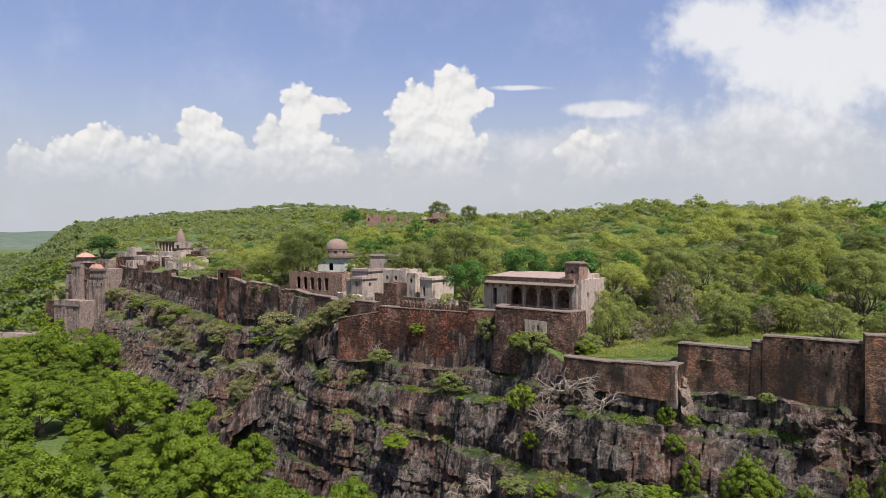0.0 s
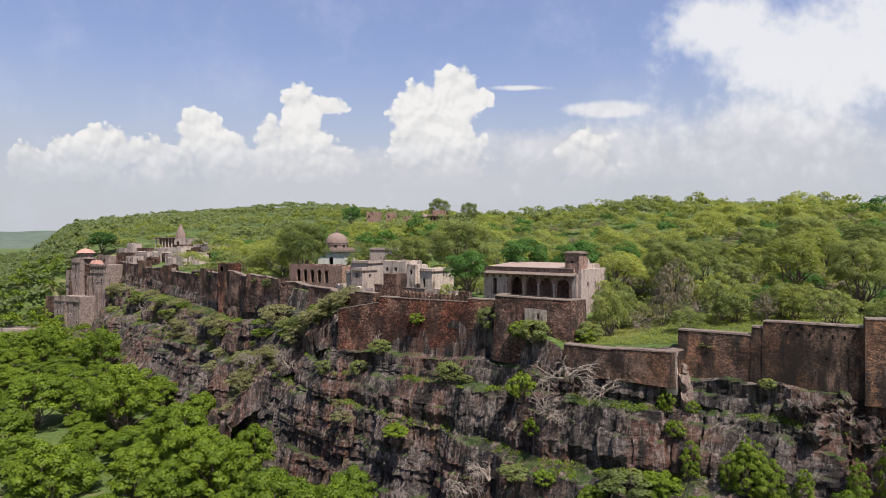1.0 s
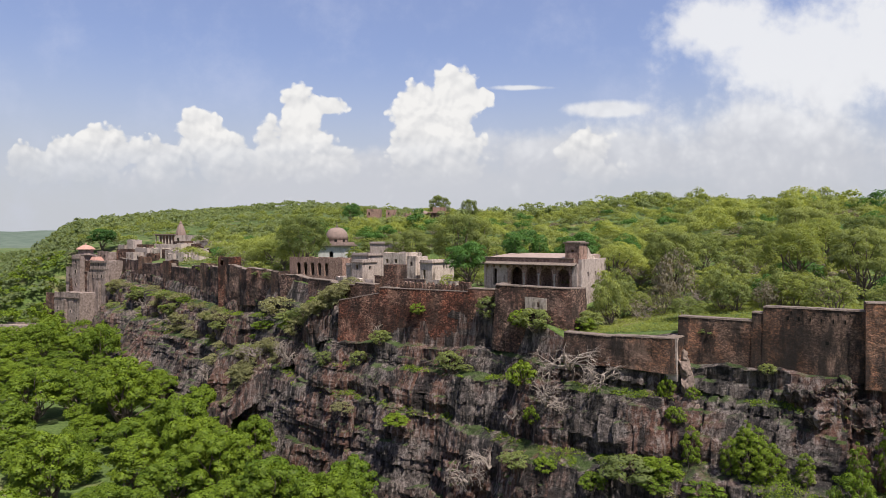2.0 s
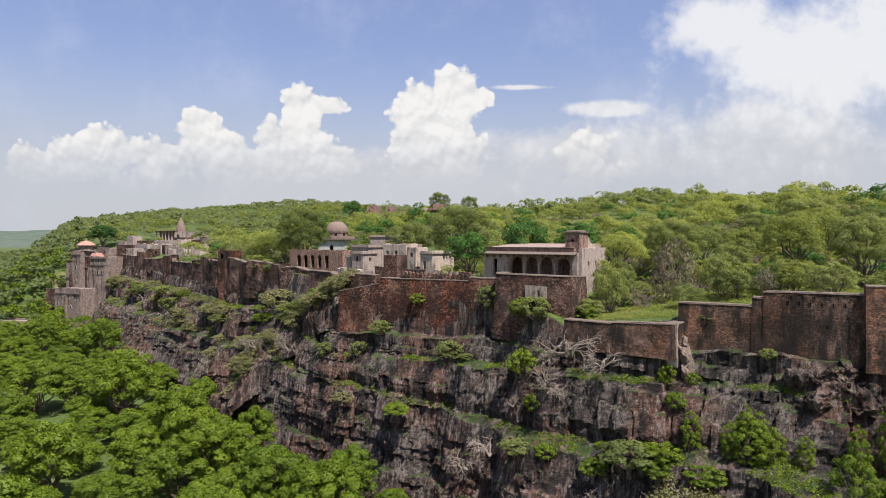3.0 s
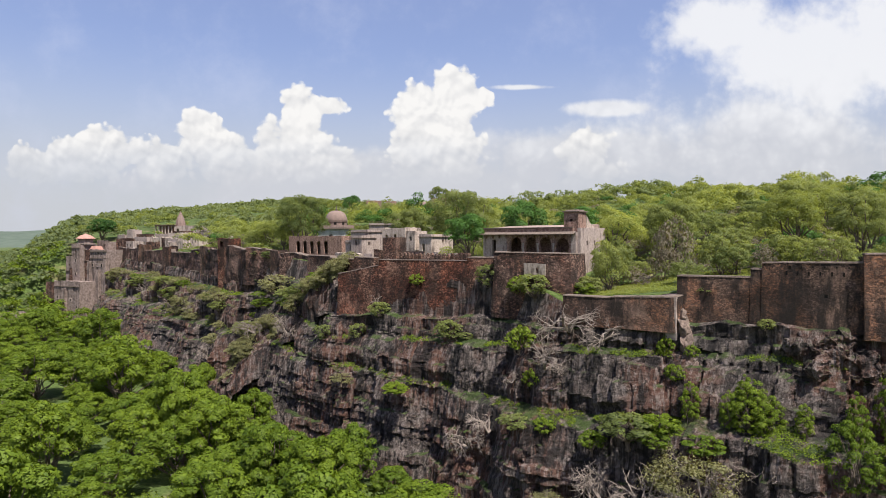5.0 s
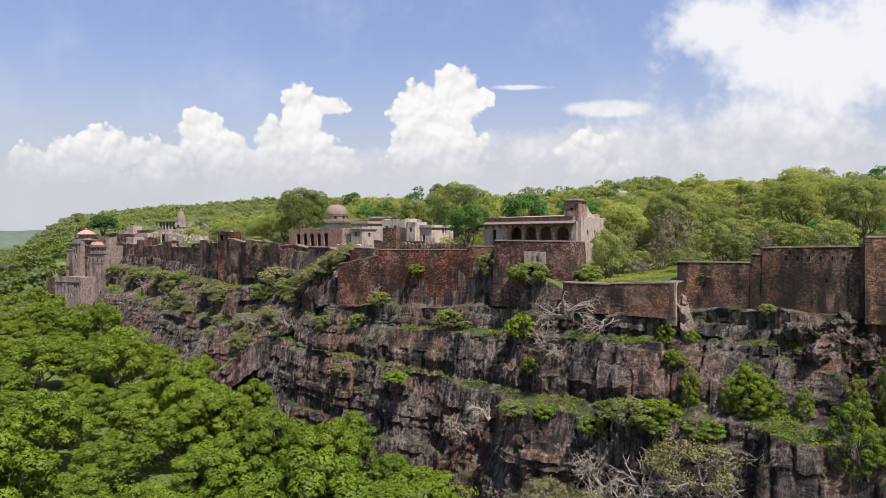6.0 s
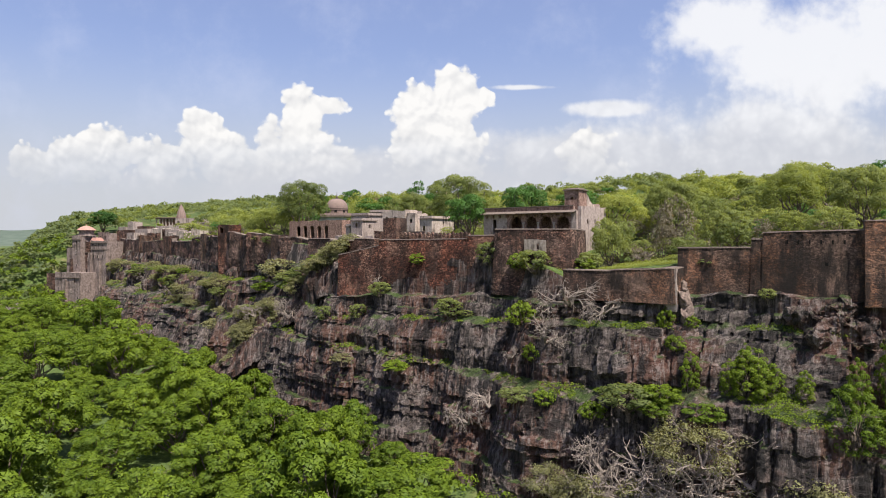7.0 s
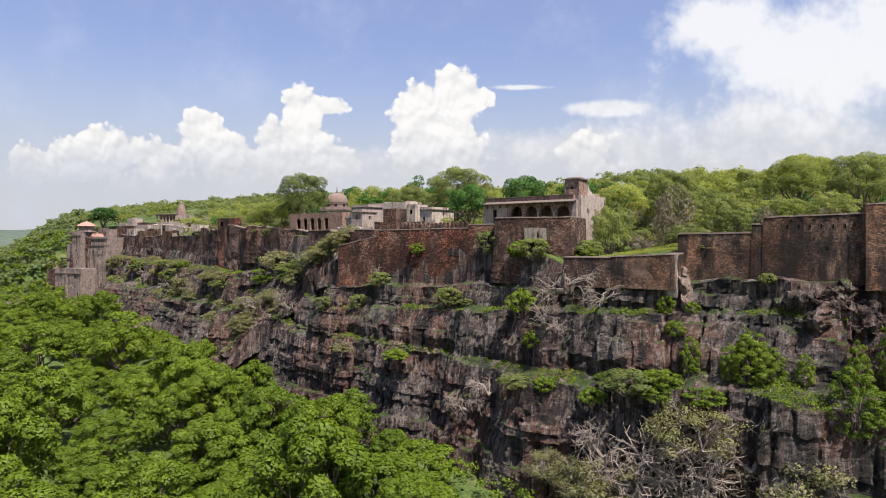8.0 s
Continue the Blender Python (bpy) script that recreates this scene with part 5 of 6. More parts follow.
def far_palace():
    """The great bastion where the cliff ends."""
    t = thing("cliff_palace", pose(-174, 300, 13.6, 0, 0, -24), "tall pinkish fort bastion stepping down the cliff end", "bastion")

    def mass(name, mat, x0, x1, y0, y1, z0, z1, holes=(), taper=0.0, label="", seed=1):
        bm = bmesh.new()
        pierced(bm, x0, x1, z0, z1, y0, y0 + 0.5, holes, 1.5, False, 0.5, seed)
        box(bm, x0, x1, y0 + 0.5, y1, z0, z1 - 0.7)
        ruffle(bm, 0.18, 0.35, seed)
        return part(name, bm, mat, t, label)
    mass("tower", PALACE_STONE, -3.4, 2.2, 0, 12, -2, 35.4, [(-1.0, -0.2, 31, 32.6)], seed=2, label="tall pale corner tower")
    mass("curtain", RUBBLE_GREY, 2.2, 8.0, 2.5, 16, -2, 32.5, [(3.5, 4.1, 29, 30), (5.2, 5.8, 29, 30)], seed=3)
    mass("curtain", PALACE_STONE, 8.0, 19.0, 1.0, 16, -2, 33.0, [(9.0 + i * 2.2, 9.7 + i * 2.2, 30, 31.2) for i in range(4)], seed=4)
    mass("curtain", PALACE_STONE, -12.5, -3.4, 3.5, 16, -2, 29.5, [(-10.5, -9.8, 24, 25.6), (-8.5, -7.7, 14, 17.5), (-6.3, -5.5, 15, 17)], seed=5)
    mass("outwork", PALACE_STONE, -4.5, 12.5, -8, 1, -4, 18.5, [(8.5, 10.0, 13.5, 16), (0.8, 1.5, 9, 10.4), (4.2, 4.8, 13, 14)], seed=6, label="sunlit lower outwork")
    mass("outwork", RUBBLE_GREY, -15, -4.5, -5, 4, -4, 17.5, [(-11, -10.3, 12, 13.5)], seed=7)
    mass("outwork", RUBBLE_DARK, -20, -15, -3, 5, -4, 12, [], seed=8)
    mass("upper_house", PALACE_STONE, 2.5, 10, 9, 15, 28, 37, [(4, 5, 33, 35), (7, 8, 33, 35)], seed=9)
    bm = bmesh.new()
    lathe(bm, [(4.2, 35.0), (4.2, 35.6), (3.3, 35.6), (3.3, 37.4), (4.0, 37.6), (4.0, 37.8)], 8)
    bmesh.ops.translate(bm, verts=bm.verts, vec=(-0.2, 5, 0))
    part("kiosk", bm, PALACE_STONE, t)
    bm = bmesh.new()
    lathe(bm, [(4.3, 37.75), (4.1, 37.95), (3.0, 38.9), (1.6, 39.6), (0.35, 39.9), (0.2, 40.6)], 8)
    bmesh.ops.translate(bm, verts=bm.verts, vec=(-0.2, 5, 0))
    part("dome", bm, DOME_PINK, t, "faded pink tent-shaped dome")
    bm = bmesh.new()
    box(bm, 3.2, 7.5, 4, 9, 32.2, 34.2, 0.9)
    part("side_roof", bm, DOME_PINK, t, "faded pink roof")


far_palace()


def valley_gate():
    t = house("valley_lodge", -184.5, 281, 12.5, -14, 24, 8, 5.4, PLASTER_PINK, "long low pinkish lodge among the valley trees", [(-8 + 2.1 * i, -7 + 2.1 * i, 1.2, 3.4) for i in range(3)], ragged=0.3, seed=44)


valley_gate()


def skyline_ruins():
    t = thing("skyline_palace", pose(-5, 398, 66.5, 0, 0, -10), "red stone palace ruin with columned kiosks among trees", "palace")
    bm = bmesh.new()
    box(bm, -9, 9, -3, 4, -2, 2.5)
    part("plinth", bm, DOME_STONE, t)
    for i in range(6):
        bm = bmesh.new()
        box(bm, -3.5 + i * 2.2, -3.1 + i * 2.2, -2.8, -2.4, 2.5, 6.0)
        part("column", bm, PLASTER_RED, t)
    bm = bmesh.new()
    box(bm, -4.4, 9, -3.4, 4, 6.0, 6.7)
    box(bm, -1.5, 6.5, -1, 3, 6.7, 9.6)
    part("roof", bm, PLASTER_RED, t)
    bm = bmesh.new()
    box(bm, -3, 9, 0.5, 1.0, 2.5, 6.0)
    part("back_wall", bm, DOME_STONE, t)
    bm = bmesh.new()
    lathe(bm, [(2.2, 2.5), (2.2, 5.2), (2.7, 5.4), (2.4, 6.2), (1.4, 7.1), (0.2, 7.6)], 12)
    bmesh.ops.translate(bm, verts=bm.verts, vec=(-6.8, -1, 0))
    part("kiosk", bm, DOME_STONE, t)
    for x, w, z, h in ((-42, 9, 70, 6.5), (-32, 6, 70, 6.0), (-22, 14, 70, 4)):
        house("skyline_house", x, 420, z, -6, w, 6, h, PLASTER_RED, "red stone house ruin on the skyline", [(-w + 1.2, -w + 2.2, 2, 4)], ragged=0.6, group="skyline houses", seed=int(60 + w))


skyline_ruins()


# ---------------------------------------------------------------- what grows on the cliff
cliff_points = np.empty(len(bpy.data.objects["cliff"].data.vertices) * 3)
bpy.data.objects["cliff"].data.vertices.foreach_get("co", cliff_points)
cliff_points = cliff_points.reshape(-1, 3)


def on_cliff(x, y, z):
    """The nearest spot of the rock."""
    d = ((cliff_points - np.array([x, y, z])) ** 2).sum(1)
    return Vector(cliff_points[int(d.argmin())])


def branches(bm, rng, a, way, length, r, depth, droop):
    """Crooked bare boughs that fork again and again."""
    b = a + way * length
    limb(bm, a, b, r, r * 0.62, 4 if depth > 1 else 3, 0.07, rng, 2)
    if depth == 0:
        return
    for _ in range(3 if depth > 1 else 2 + int(rng.random() < 0.6)):
        side = Vector(rng.normal(size=3)) * 0.75
        nxt = (way + side + Vector((0, 0, -droop))).normalized()
        start = a.lerp(b, rng.uniform(0.55, 1.0))
        branches(bm, rng, start, nxt, length * rng.uniform(0.6, 0.85), r * 0.6, depth - 1, droop)


def bare_tree(name, seed, reach, label, droop=0.12, leaves=0, mat=LEAF_DRY, group="bare trees on the cliff", category="bare tree"):
    rng = np.random.default_rng(seed)
    t = thing(name, Matrix(), label, category, group)
    bm = bmesh.new()
    for k in range(4):
        a = rng.uniform(0, 6.28)
        branches(bm, rng, Vector((0, 0, -0.3)), Vector((math.cos(a) * 0.8, math.sin(a) * 0.8, rng.uniform(0.3, 1.1))).normalized(), reach * 0.34, reach * 0.028, 4, droop)
    tips = [v.co.copy() for v in bm.verts]
    part("wood", bm, DEADWOOD, t, "pale bleached boughs")
    if leaves:
        pick = rng.integers(len(tips), size=60)
        part("foliage", leaf_mesh("foliage", leaf_cloud(rng, [tuple(tips[i]) for i in pick], [reach * 0.16] * 60, leaves, 0.062, 0.8, 0.2)), mat, t)
    return t


def cliff_growth():
    g = "bushes growing from the cliff and walls"
    green = tree("bush", 70, 2.4, 1.5, 3400, 0.085, LEAF_FRESH, "bright green bush rooted in the rock face", "bush", g, 30, 0.0, clump=0.26, under=1.95)
    dull = tree("bush", 71, 2.2, 1.6, 3200, 0.08, LEAF_MID, "dull green bush rooted in the rock face", "bush", g, 30, 0.0, clump=0.26, under=1.95)
    pale = tree("bush", 72, 2.0, 1.7, 2600, 0.075, LEAF_DRY, "pale dry bush on the cliff", "bush", g, 30, 0.0, clump=0.26, under=1.95)
    slim = tree("tree", 73, 6.5, 2.6, 6500, 0.105, LEAF_FRESH, "slender bright green tree on the cliff terrace", "tree", "trees on the cliff terrace", 44, 0.06, clump=0.22, under=1.8)
    deep = tree("tree", 74, 8.5, 4.0, 12000, 0.115, LEAF_FRESH, "leafy green tree on the cliff terrace", "tree", "trees on the cliff terrace", 64, 0.0, clump=0.2, under=1.9)
    for src, tall, wide in ((green, 2.4, 1.5), (dull, 2.2, 1.6), (pale, 2.0, 1.7), (slim, 6.5, 2.6), (deep, 8.5, 4.0)):
        src["tall"], src["wide"] = tall, wide
    used = set()

    def put(src, x, y, z, reach, tall, k):
        p = on_cliff(x, y, z)
        p.y = min(p.y, y + 0.5)
        small = 0.8 if x < -45 else 1.0
        rise = 0.95 if src["tall"] < 3 else 1.0
        m = Matrix.LocRotScale(p - Vector((0, 0, 0.2 * tall)), Euler((0, 0, k * 1.7)), (small * reach / src["wide"], small * reach / src["wide"], small * rise * tall / src["tall"]))
        if src.name in used:
            copy_thing(src, m)
        else:
            used.add(src.name)
            src.matrix_world = m
    spots = [(green, -4.9, 118.8, 42.6, 1.8, 2.8), (dull, -13, 123, 37.5, 2.5, 3.2), (dull, 8, 109.6, 43.2, 1.7, 3.0), (green, 13, 104.4, 42.2, 2.0, 3.4), (dull, 15.6, 102.6, 41.8, 2.4, 3.0),
             (green, 12.5, 99, 33.6, 2.0, 4.6), (green, 16, 96, 29.5, 1.6, 3.4), (dull, 1, 111, 33.4, 1.9, 2.6), (green, -9, 108, 25.4, 2.2, 1.6), (green, -11, 110, 25.6, 1.6, 1.2),
             (pale, -50, 150, 30, 3.6, 3.4), (dull, -47, 152, 29, 3.0, 2.6), (green, -26, 141, 41, 3.2, 3.6), (dull, -30, 146, 38, 3.4, 3.0), (pale, -40, 156, 38, 3.6, 4.0), (dull, -34, 150, 34, 3.4, 2.6),
             (green, 31, 86.4, 34.0, 1.0, 3.4), (green, 31.6, 85, 30.8, 1.3, 2.6), (green, 35, 86, 34.2, 0.8, 1.6), (dull, 41.3, 80, 39.4, 0.8, 1.2), (slim, 37.2, 77, 29.0, 1.5, 6.5),
             (slim, 32, 80, 26.5, 2.7, 6.4), (deep, 37.0, 76.4, 25.5, 3.0, 7.2), (slim, 35.0, 77.6, 25.5, 2.4, 6.0), (deep, 40.0, 74.8, 25.0, 3.0, 6.6), (slim, 42.0, 73.4, 24.5, 2.2, 5.0), (deep, 43.4, 69.6, 23.5, 4.3, 10.6), (slim, 46.2, 70.5, 26, 2.6, 7.5), (deep, 49, 66, 24, 4.4, 11), (slim, 50, 71, 29, 2.6, 9),
             (dull, 24, 82, 25.0, 2.8, 2.8), (green, 20, 83, 23.6, 1.6, 2.6), (green, 28.5, 81, 25.5, 2.4, 2.4), (green, 33, 77.5, 24.5, 2.4, 2.6), (green, 27, 79, 24.6, 1.8, 2.0), (dull, 11, 91, 23.5, 2.0, 1.6), (green, 14.5, 89, 23.4, 1.4, 2.6),
             (pale, -62, 174, 34, 2.8, 2.8), (dull, -66, 186, 32, 3.0, 2.6), (pale, -74, 198, 30, 3.2, 2.6), (dull, -86, 214, 30, 3.6, 3.0), (pale, -98, 226, 31, 3.6, 3.0), (dull, -110, 240, 28, 4.0, 3.4), (dull, -120, 248, 33, 3.6, 2.6),
             (pale, -80, 200, 24, 3.2, 2.4), (dull, -128, 258, 24, 4.0, 3.0), (dull, -140, 266, 28, 3.6, 3.0), (green, -70, 200, 46.5, 2.6, 2.2), (green, -78, 210, 46, 3.0, 2.2), (pale, -20, 120, 24, 1.6, 1.4), (dull, -24, 130, 31, 1.6, 2.0),
             (green, 33.8, 85.5, 33, 0.9, 2.2), (dull, 36.2, 86.3, 43, 0.9, 0.9), (green, 22, 87, 25, 1.0, 1.0), (dull, -16, 126, 30.8, 1.4, 2.2), (dull, 5, 109, 32.6, 1.3, 1.0), (green, 20.8, 100.2, 42.6, 1.8, 2.4), (dull, 22.6, 101.5, 42.8, 2.2, 2.6), (dull, -45, 166, 46, 2.0, 1.6), (dull, -50, 169, 47.5, 2.2, 1.6)]
    for k, (src, x, y, z, reach, tall) in enumerate(spots):
        put(src, x, y, z, reach, tall, k)
    # scrub all over the western cliff
    rng = np.random.default_rng(31)
    for k in range(64):
        at = rng.uniform(8.1, 12.5)
        i = int(at)
        x, y = (RIM[i][c] + (RIM[i + 1][c] - RIM[i][c]) * (at - i) for c in (0, 1))
        p = on_cliff(x - rng.uniform(3, 8), y - rng.uniform(4, 10), rng.uniform(22, 40))
        src = (pale, pale, dull, pale, dull, green)[int(rng.integers(6))]
        put(src, p.x, p.y, p.z, rng.uniform(1.2, 2.9), rng.uniform(1.6, 3.2), k)
    # bleached, leafless trees
    grey = bare_tree("bare_tree", 81, 4.4, "pale leafless tree sprawling over the cliff", 0.16)
    hung = bare_tree("bare_tree", 82, 4.2, "pale leafless tree hanging down the rock face", 0.42)
    dry = bare_tree("bare_tree", 83, 3.6, "nearly bare tree with dry yellowish leaves", 0.02, 7000)
    used2 = set()
    for k, (src, x, y, z, s) in enumerate([(grey, 20, 78, 15, 1.7), (grey, 24.5, 77, 15.5, 1.5), (grey, 17.5, 79, 13, 1.4), (hung, 1.5, 95.5, 19.5, 1.6), (hung, 18.6, 94, 37.8, 1.15), (hung, 22.5, 91, 36.5, 1.0), (dry, 13, 82, 14.5, 1.7), (grey, 15.5, 93, 33, 0.9), (dry, 30, 74, 20, 1.5), (grey, 35, 71, 19.5, 1.3),
                                           (dry, 36, 66, 15.5, 1.7), (grey, -92, 196, 14, 1.2), (grey, -36, 140, 30, 0.8), (hung, 3.5, 95, 21, 0.8), (dry, 17, 80, 13.5, 1.2), (grey, 9, 96, 30, 0.35), (grey, 29, 72, 17.5, 0.9), (hung, -13, 125, 38.5, 0.5), (grey, -58, 166, 20, 0.9), (grey, -106, 230, 26, 1.5), (hung, -44, 148, 30, 1.1), (grey, -84, 202, 30, 1.2), (grey, -112, 238, 22, 1.3), (dry, -72, 190, 28, 1.1), (grey, 22, 76, 12.5, 1.6), (grey, 27, 74, 14.5, 1.7), (dry, 20.5, 77, 11, 1.6), (grey, 31, 72.5, 15, 1.4)]):
        p = on_cliff(x, y, z)
        m = Matrix.LocRotScale((p.x - 0.2, p.y - 0.5, p.z), Euler((0.35, 0, k * 1.1)), (s, s, s))
        if src.name in used2:
            copy_thing(src, m)
        else:
            used2.add(src.name)
            src.matrix_world = m


cliff_growth()


def thorn_trees():
    """Open-crowned thorn trees whose pale boughs show through the leaves."""
    a = bare_tree("thorn_tree", 91, 4.4, "open-crowned thorn tree with pale boughs", -0.06, 7500, LEAF_MID, "thorn trees on the plateau", "tree")
    b = bare_tree("thorn_tree", 92, 4.0, "sparse greyish thorn tree nearly without leaves", -0.02, 900, LEAF_BROWN, "thorn trees on the plateau", "tree")
    c = bare_tree("thorn_tree", 93, 5.0, "yellow-green umbrella thorn with pale boughs", -0.1, 9000, LEAF_YELLOW, "thorn trees on the plateau", "tree")
    spots = [(a, 36, 110, 1.0), (b, 42, 108, 1.05), (c, 58, 106, 1.25), (a, 64, 101, 1.2), (b, 47, 116, 1.0), (c, 40, 128, 1.2), (a, 52, 126, 1.2), (b, 58, 120, 0.9), (c, 70, 115, 1.2), (b, 33, 104, 0.6), (a, 53, 110, 0.9),
             (c, 27, 120, 1.0), (b, 66, 134, 1.1), (a, -6, 172, 1.2), (c, -20, 178, 1.2), (b, -15, 190, 1.1), (a, -48, 186, 1.2), (c, -62, 200, 1.2), (a, 78, 128, 1.2), (c, 20, 150, 1.2), (b, 34, 150, 1.1), (a, 46, 146, 1.2)]
    done = set()
    for k, (src, x, y, size) in enumerate(spots):
        m = Matrix.LocRotScale((x, y, level(x, y) + 0.8 * size), Euler((0, 0, k * 1.9)), (size, size, size))
        if src.name in done:
            copy_thing(src, m)
        else:
            done.add(src.name)
            src.matrix_world = m


thorn_trees()


def ledge_grass():
    """Grass on the ledges and along the meadow: countless blades."""
    rng = np.random.default_rng(21)
    spots = np.array([p for p in LEDGES if noise.noise(Vector(p) * 0.13) + 0.5 * noise.noise(Vector(p) * 0.5) > 0.05 and p[0] < 70 and p[1] < 260])
    if len(spots) > 3500:
        spots = spots[rng.choice(len(spots), 3500, replace=False)]
    quads = leaf_cloud(rng, spots, np.full(len(spots), 0.4), 45000, 0.11, 0.8, 0.1)
    ob = part("ledge_grass", leaf_mesh("ledge_grass", quads), LEAF_FRESH)
    tagged(ob, "bright grass and weeds on the rock ledges", "grass", kind="stuff")
    xy = np.stack([rng.uniform(18, 64, 9000), rng.uniform(80, 112, 9000)], 1)
    d, w = rim_at(xy[:, 0], xy[:, 1])
    xy = xy[inside(xy[:, 0], xy[:, 1]) & (d > 1.2)]
    z = height(xy[:, 0], xy[:, 1])
    quads = leaf_cloud(rng, np.column_stack([xy, z]), np.full(len(xy), 0.45), 70000, 0.1, 0.8, 0.1)
    ob = part("meadow_grass", leaf_mesh("meadow_grass", quads), LEAF_YELLOW)
    tagged(ob, "long green grass of the clearing behind the wall", "grass", kind="stuff")


ledge_grass()


def grassy_spur():
    """The overgrown ramp of debris in the corner between the red rampart and the western wall."""
    ridge = [Vector(p) for p in ((-20.5, 135.5, 45.4), (-24.5, 138.6, 43.2), (-28.5, 143.4, 40.0), (-33.5, 147.0, 36.2), (-39.5, 148.0, 31.6), (-45.0, 148.0, 27.0), (-50.0, 148.5, 22.0))]
    along, across = 90, 26
    verts, tops = [], []
    for i in range(along + 1):
        f = i / along * (len(ridge) - 1)
        k = min(len(ridge) - 2, int(f))
        mid = ridge[k].lerp(ridge[k + 1], f - k)
        way = (ridge[k + 1] - ridge[k]).normalized()
        side = Vector((way.y, -way.x, 0)).normalized()
        if side.y > 0:
            side = -side
        wide = 3.2 + 3.2 * i / along
        for j in range(across + 1):
            u = (j / across * 2 - 1) * 1.15
            drop = 5.5 * u * u if u > 0 else 2.0 * u * u
            q = mid + side * (u * wide) - Vector((0, 0, drop + (3 * max(0.0, abs(u) - 0.85) / 0.3)))
            q += noise.noise_vector(q * 0.22) * 1.9 + noise.noise_vector(q * 0.6) * 0.9 + noise.noise_vector(q * 1.7) * 0.35
            verts.append(q)
            if -0.7 < u < 0.75 and noise.noise(q * 0.3) > -0.25:
                tops.append(tuple(q))
    n = across + 1
    faces = [(i * n + j, (i + 1) * n + j, (i + 1) * n + j + 1, i * n + j + 1) for i in range(along) for j in range(across)]
    ob = part("grassy_spur", mesh_of("grassy_spur", verts, faces), ROCK)
    tagged(ob, "overgrown ramp of debris running down the cliff", "slope", kind="structure")
    rng = np.random.default_rng(41)
    blades = leaf_cloud(rng, tops, np.full(len(tops), 0.6), 60000, 0.17, 0.9, 0.1)
    ob = part("spur_grass", leaf_mesh("spur_grass", blades), LEAF_DRY)
    tagged(ob, "long yellowish grass on the ramp of debris", "grass", kind="stuff")
    bush = next(o for o in bpy.data.objects if o.parent is None and o.name.startswith("bush") and "pale dry" in o.get("label", ""))
    for k in range(34):
        p = Vector(tops[int(rng.integers(len(tops)))])
        size = rng.uniform(0.5, 1.15)
        copy_thing(bush, Matrix.LocRotScale(p - Vector((0, 0, 0.3)), Euler((0, 0, k * 1.3)), (size, size, size)))


grassy_spur()


def boulder():
    bm = bmesh.new()
    bmesh.ops.create_icosphere(bm, subdivisions=3, radius=1.0)
    for v in bm.verts:
        v.co += noise.noise_vector(v.co * 1.3) * 0.35
        v.co.x *= 1.1
        v.co.z = max(-0.6, v.co.z * 0.75)
    p = on_cliff(41.6, 73.2, 27.5)
    ob = part("boulder", bm, COPING)
    ob.matrix_world = Matrix.Translation(p + Vector((0, -0.3, 0.3)))
    tagged(ob, "pale boulder lodged on the cliff terrace", "boulder")


boulder()


def rim_towers():
    """Lesser wall towers along the western rampart."""
    for k, (x, y, z, w, h) in enumerate(((-42.0, 161.5, 38.5, 3.2, 9.6), (-75.0, 201.0, 38.5, 4.0, 10.2), (-103, 238.0, 38.5, 5.0, 10.0), (-129, 272.5, 38.5, 5.0, 10.4))):
        house("wall_tower", x, y, z, -38, w, 3.6, h, RUBBLE_DARK if k % 2 else RUBBLE_GREY, "square rubble wall tower with a broken top", ragged=0.7, seed=70 + k, sink=4, sill=0.8, group="towers of the western rampart")


rim_towers()


def rock_rib():
    """The pale worn rib of rock in the gully between the two ramparts."""
    bm = bmesh.new()
    for z, x, y, r in ((40.2, 32.9, 86.6, 0.7), (38.4, 32.8, 86.0, 0.9), (36.6, 33.0, 85.2, 0.9), (34.6, 33.4, 84.4, 1.0), (32.6, 33.6, 83.6, 1.1), (30.4, 33.2, 82.8, 1.1)):
        made = bmesh.ops.create_icosphere(bm, subdivisions=4, radius=1.0)["verts"]
        for v in made:
            c = v.co + noise.noise_vector(v.co * 1.1 + Vector((z, 0, 0))) * 0.5 + noise.noise_vector(v.co * 3.2 + Vector((z, 0, 0))) * 0.2
            v.co = Vector((x + c.x * r, y + c.y * r * 1.2, z + c.z * r * 1.7))
    ob = part("rock_rib", bm, RIB_STONE, smooth=True)
    tagged(ob, "pale worn rib of rock in the gully", "rock")


RIB_STONE = plain("rib_stone", (0.12, 0.085, 0.07), (0.27, 0.2, 0.165), 1.4, 0.9, 0.6, (0.05, 0.038, 0.033), 0.6)
rock_rib()


def outcrop():
    """The bulging rusty rock under the east rampart, lobe by lobe."""
    t = thing("outcrop", Matrix(), "bulging rusty rock below the east rampart", "rock")
    for x, y, z, rx, ry, rz in ((44.6, 76.4, 37.4, 2.6, 1.5, 1.9), (47.4, 74.4, 38.0, 2.4, 1.4, 1.6), (46.0, 75.0, 35.2, 3.0, 1.7, 2.1), (43.6, 76.6, 34.4, 1.8, 1.2, 2.1), (48.6, 73.0, 35.4, 2.2, 1.4, 2.3), (46.4, 74.4, 32.4, 2.6, 1.5, 2.3)):
        bm = bmesh.new()
        for v in bmesh.ops.create_icosphere(bm, subdivisions=5, radius=1.0)["verts"]:
            q = Vector((x + v.co.x * rx, y + v.co.y * ry, z + v.co.z * rz))
            step = 0.5 * noise.cell(Vector((q.x * 0.9, q.y * 0.9, q.z * 1.1)))
            v.co = q + noise.noise_vector(q * 0.5) * 0.8 + noise.noise_vector(q * 1.5) * 0.4 + noise.noise_vector(q * 3.5) * 0.16 + v.co * step * 0.7
        part("lobe", bm, ROCK, t)


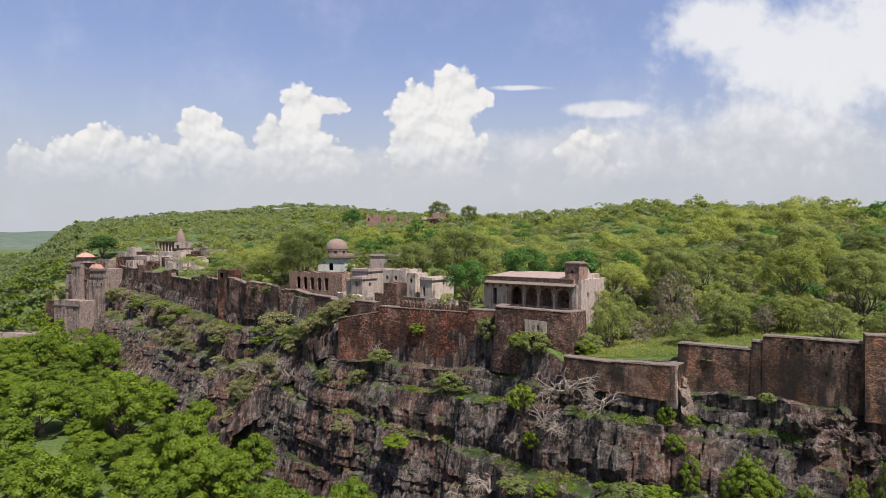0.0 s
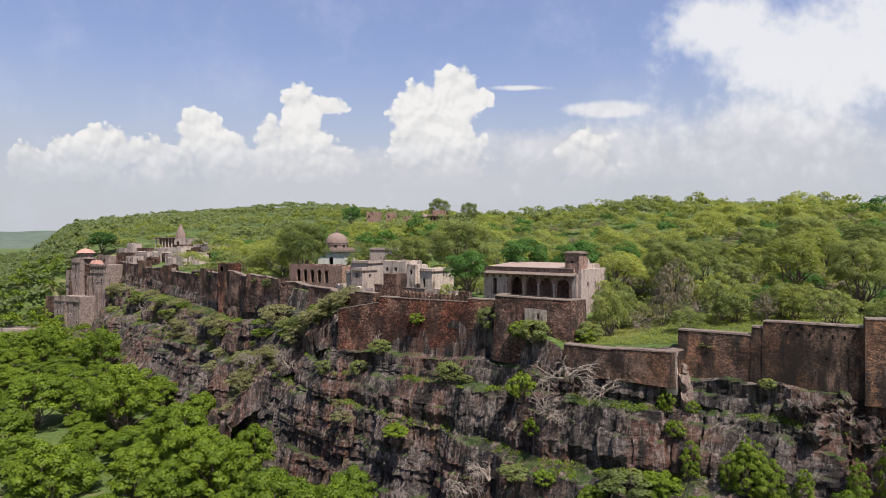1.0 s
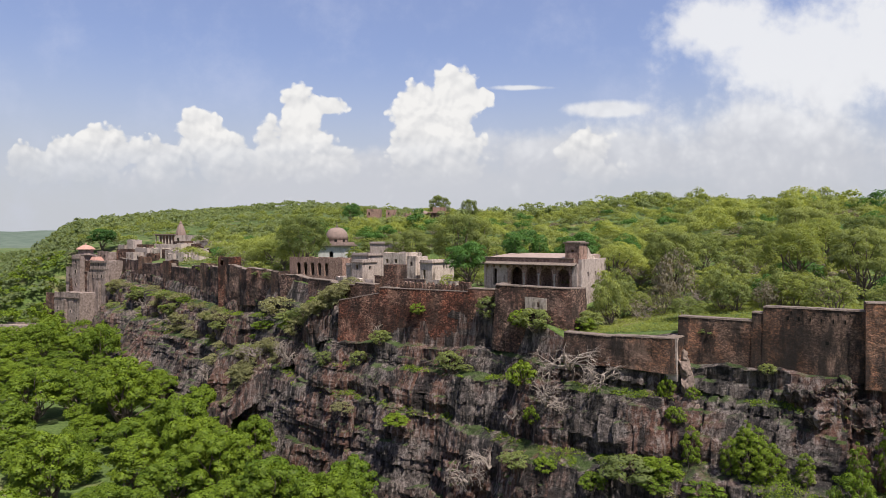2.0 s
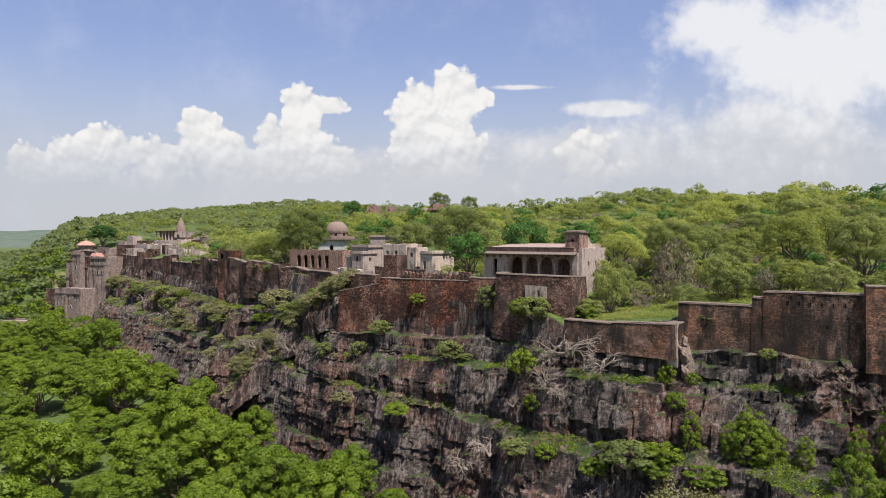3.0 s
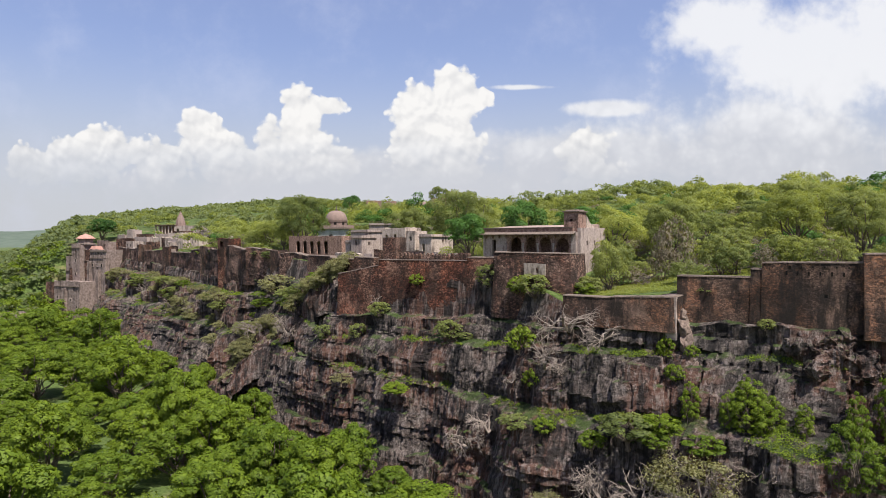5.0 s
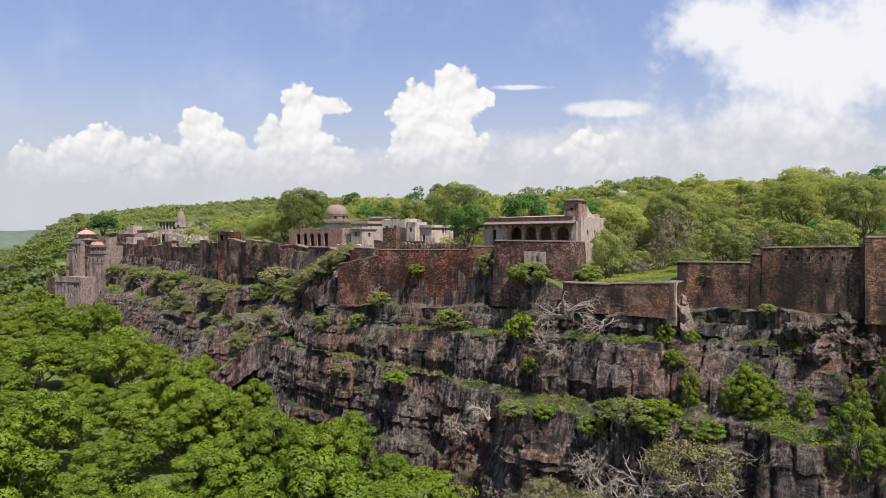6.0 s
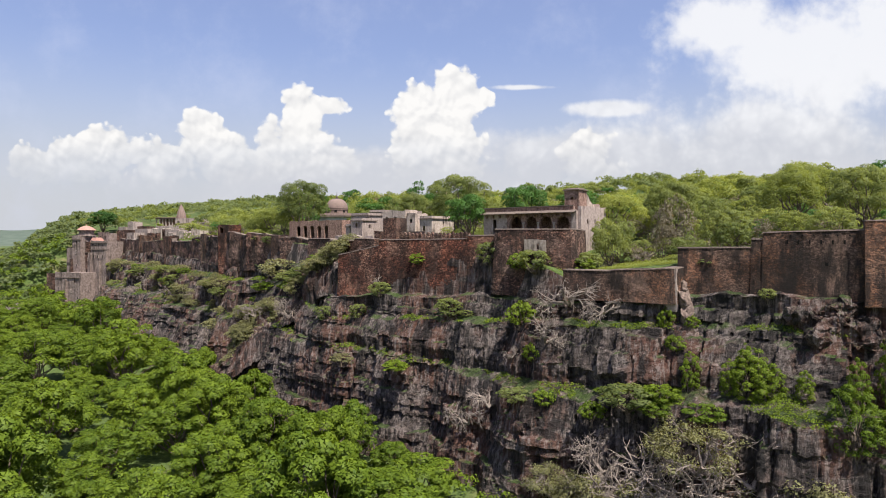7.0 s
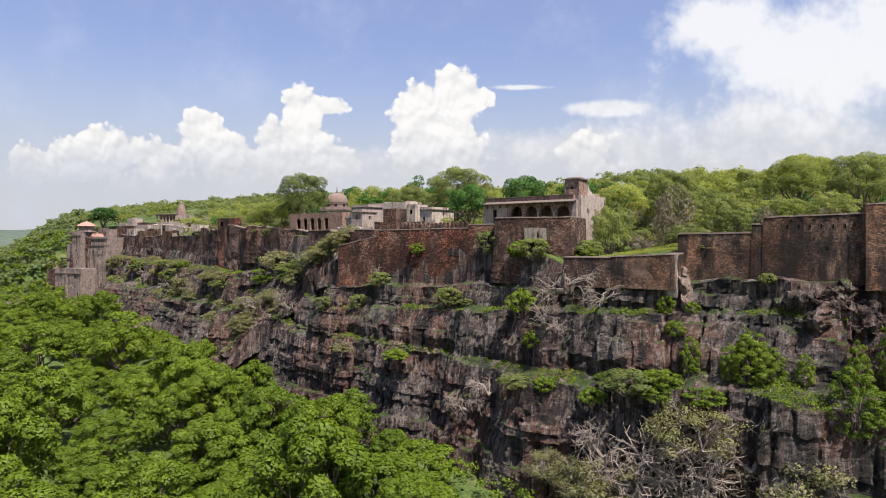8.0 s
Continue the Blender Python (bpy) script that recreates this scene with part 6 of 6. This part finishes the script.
def end_pier():
    """The pale pier that closes the low wall."""
    bm = bmesh.new()
    box(bm, -0.75, 0.75, -0.75, 0.75, 37.0, 42.75, 0.08)
    bmesh.ops.subdivide_edges(bm, edges=bm.edges, cuts=7, use_grid_fill=True)
    ruffle(bm, 0.16, 0.7, 2)
    ob = part("end_pier", bm, PLASTER_PINK, bpy.data.objects["wall_low"], "pale plastered end pier")
    ob.matrix_world = pose(31.6, 86.5, 0, 0, 0, -39)


outcrop()
end_pier()


def palace_details():
    """Windows, string courses and buttresses of the cliff bastion."""
    t = bpy.data.objects["cliff_palace"]
    for x0, x1, y, z in ((-3.6, 2.4, -0.15, 33.2), (8.0, 19.2, 0.85, 28.4), (-12.6, -3.4, 3.35, 22.0), (-4.6, 12.6, -8.15, 15.6), (8.0, 19.2, 0.85, 31.6), (2.2, 8.0, 2.35, 27.0)):
        bm = bmesh.new()
        box(bm, x0, x1, y - 0.2, y + 0.4, z, z + 0.35)
        ruffle(bm, 0.06, 0.5, z)
        part("string_course", bm, COPING, t)
    rng = random.Random(12)
    for x, y, z, w, h in ((-0.6, 0, 26.5, 0.8, 1.6), (-0.6, 0, 20.5, 0.6, 1.2), (10, 1, 24.6, 0.8, 1.4), (13, 1, 24.6, 0.8, 1.4), (16, 1, 24.6, 0.8, 1.4), (4.5, 2.5, 23.0, 0.8, 1.5), (6.6, 2.5, 19.5, 0.6, 1.0), (-8.4, 3.5, 18.6, 1.4, 3.0), (-5.4, 3.5, 24.6, 0.8, 1.4),
                          (-2.0, -8, 10.0, 0.7, 1.3), (6.8, -8, 9.0, 0.7, 1.2), (11, -8, 6.0, 0.7, 1.2), (-7.6, -5, 8.0, 0.8, 1.6)):
        bm = bmesh.new()
        fr = 0.14
        for x0, x1, z0, z1 in ((x - w / 2 - fr, x - w / 2, z - fr, z + h + fr), (x + w / 2, x + w / 2 + fr, z - fr, z + h + fr), (x - w / 2, x + w / 2, z - fr, z), (x - w / 2, x + w / 2, z + h, z + h + fr)):
            box(bm, x0, x1, y - 0.22, y + 0.3, z0, z1)
        win = part("window", bm, PLASTER_PINK, t)
        # no real hole: a near-black block painted as the shade indoors
        bm = bmesh.new()
        box(bm, x - w / 2, x + w / 2, y - 0.16, y + 0.3, z, z + h)
        part("opening", bm, HOLE_SHADE, win)
    for x, y, z, h, w in ((7.9, 0.6, 0, 27, 1.4), (14, 0.4, 0, 23, 1.6), (18.6, 0.6, 0, 28, 1.5), (-3.6, -0.4, 0, 24, 1.2), (3.0, -8.5, -4, 19, 1.6), (-9.0, -5.4, -4, 19, 1.6)):
        bm = bmesh.new()
        box(bm, x - w, x + w, y - 1.2, y + 1.2, z, z + h, 0.7)
        ruffle(bm, 0.15, 0.4, x)
        part("buttress", bm, PALACE_STONE if x > 0 else RUBBLE_GREY, t)


palace_details()


def terrace_rubble():
    """Tumbled blocks and broken wall stubs on the terrace between the houses."""
    rng = random.Random(17)
    for k, (x, y, w, d, h) in enumerate(((-14.5, 133.5, 1.6, 1.2, 2.4), (-16.8, 136.0, 2.2, 0.9, 1.5), (-20.5, 140.5, 2.6, 1.0, 1.3), (-12.0, 130.5, 1.4, 1.4, 3.4), (-3.0, 127.5, 2.6, 1.0, 1.6), (1.0, 124.5, 2.0, 0.8, 1.9), (3.0, 121.5, 2.4, 0.8, 1.7), (-25, 147, 3.0, 1.0, 1.4))):
        bm = bmesh.new()
        pierced(bm, 0, w, -2.0, h, 0, d, (), 0.5, False, 0.7, k)
        ruffle(bm, 0.09, 1.3, k)
        ob = part("wall_stub", bm, (RUBBLE_GREY, PLASTER_PINK, PLASTER_PALE)[k % 3])
        ob.matrix_world = pose(x, y, 46.6, 0, 0, FORT + rng.uniform(-8, 8))
        tagged(ob, "broken stub of a plastered stone wall", "ruin", "wall stubs on the terrace")


terrace_rubble()
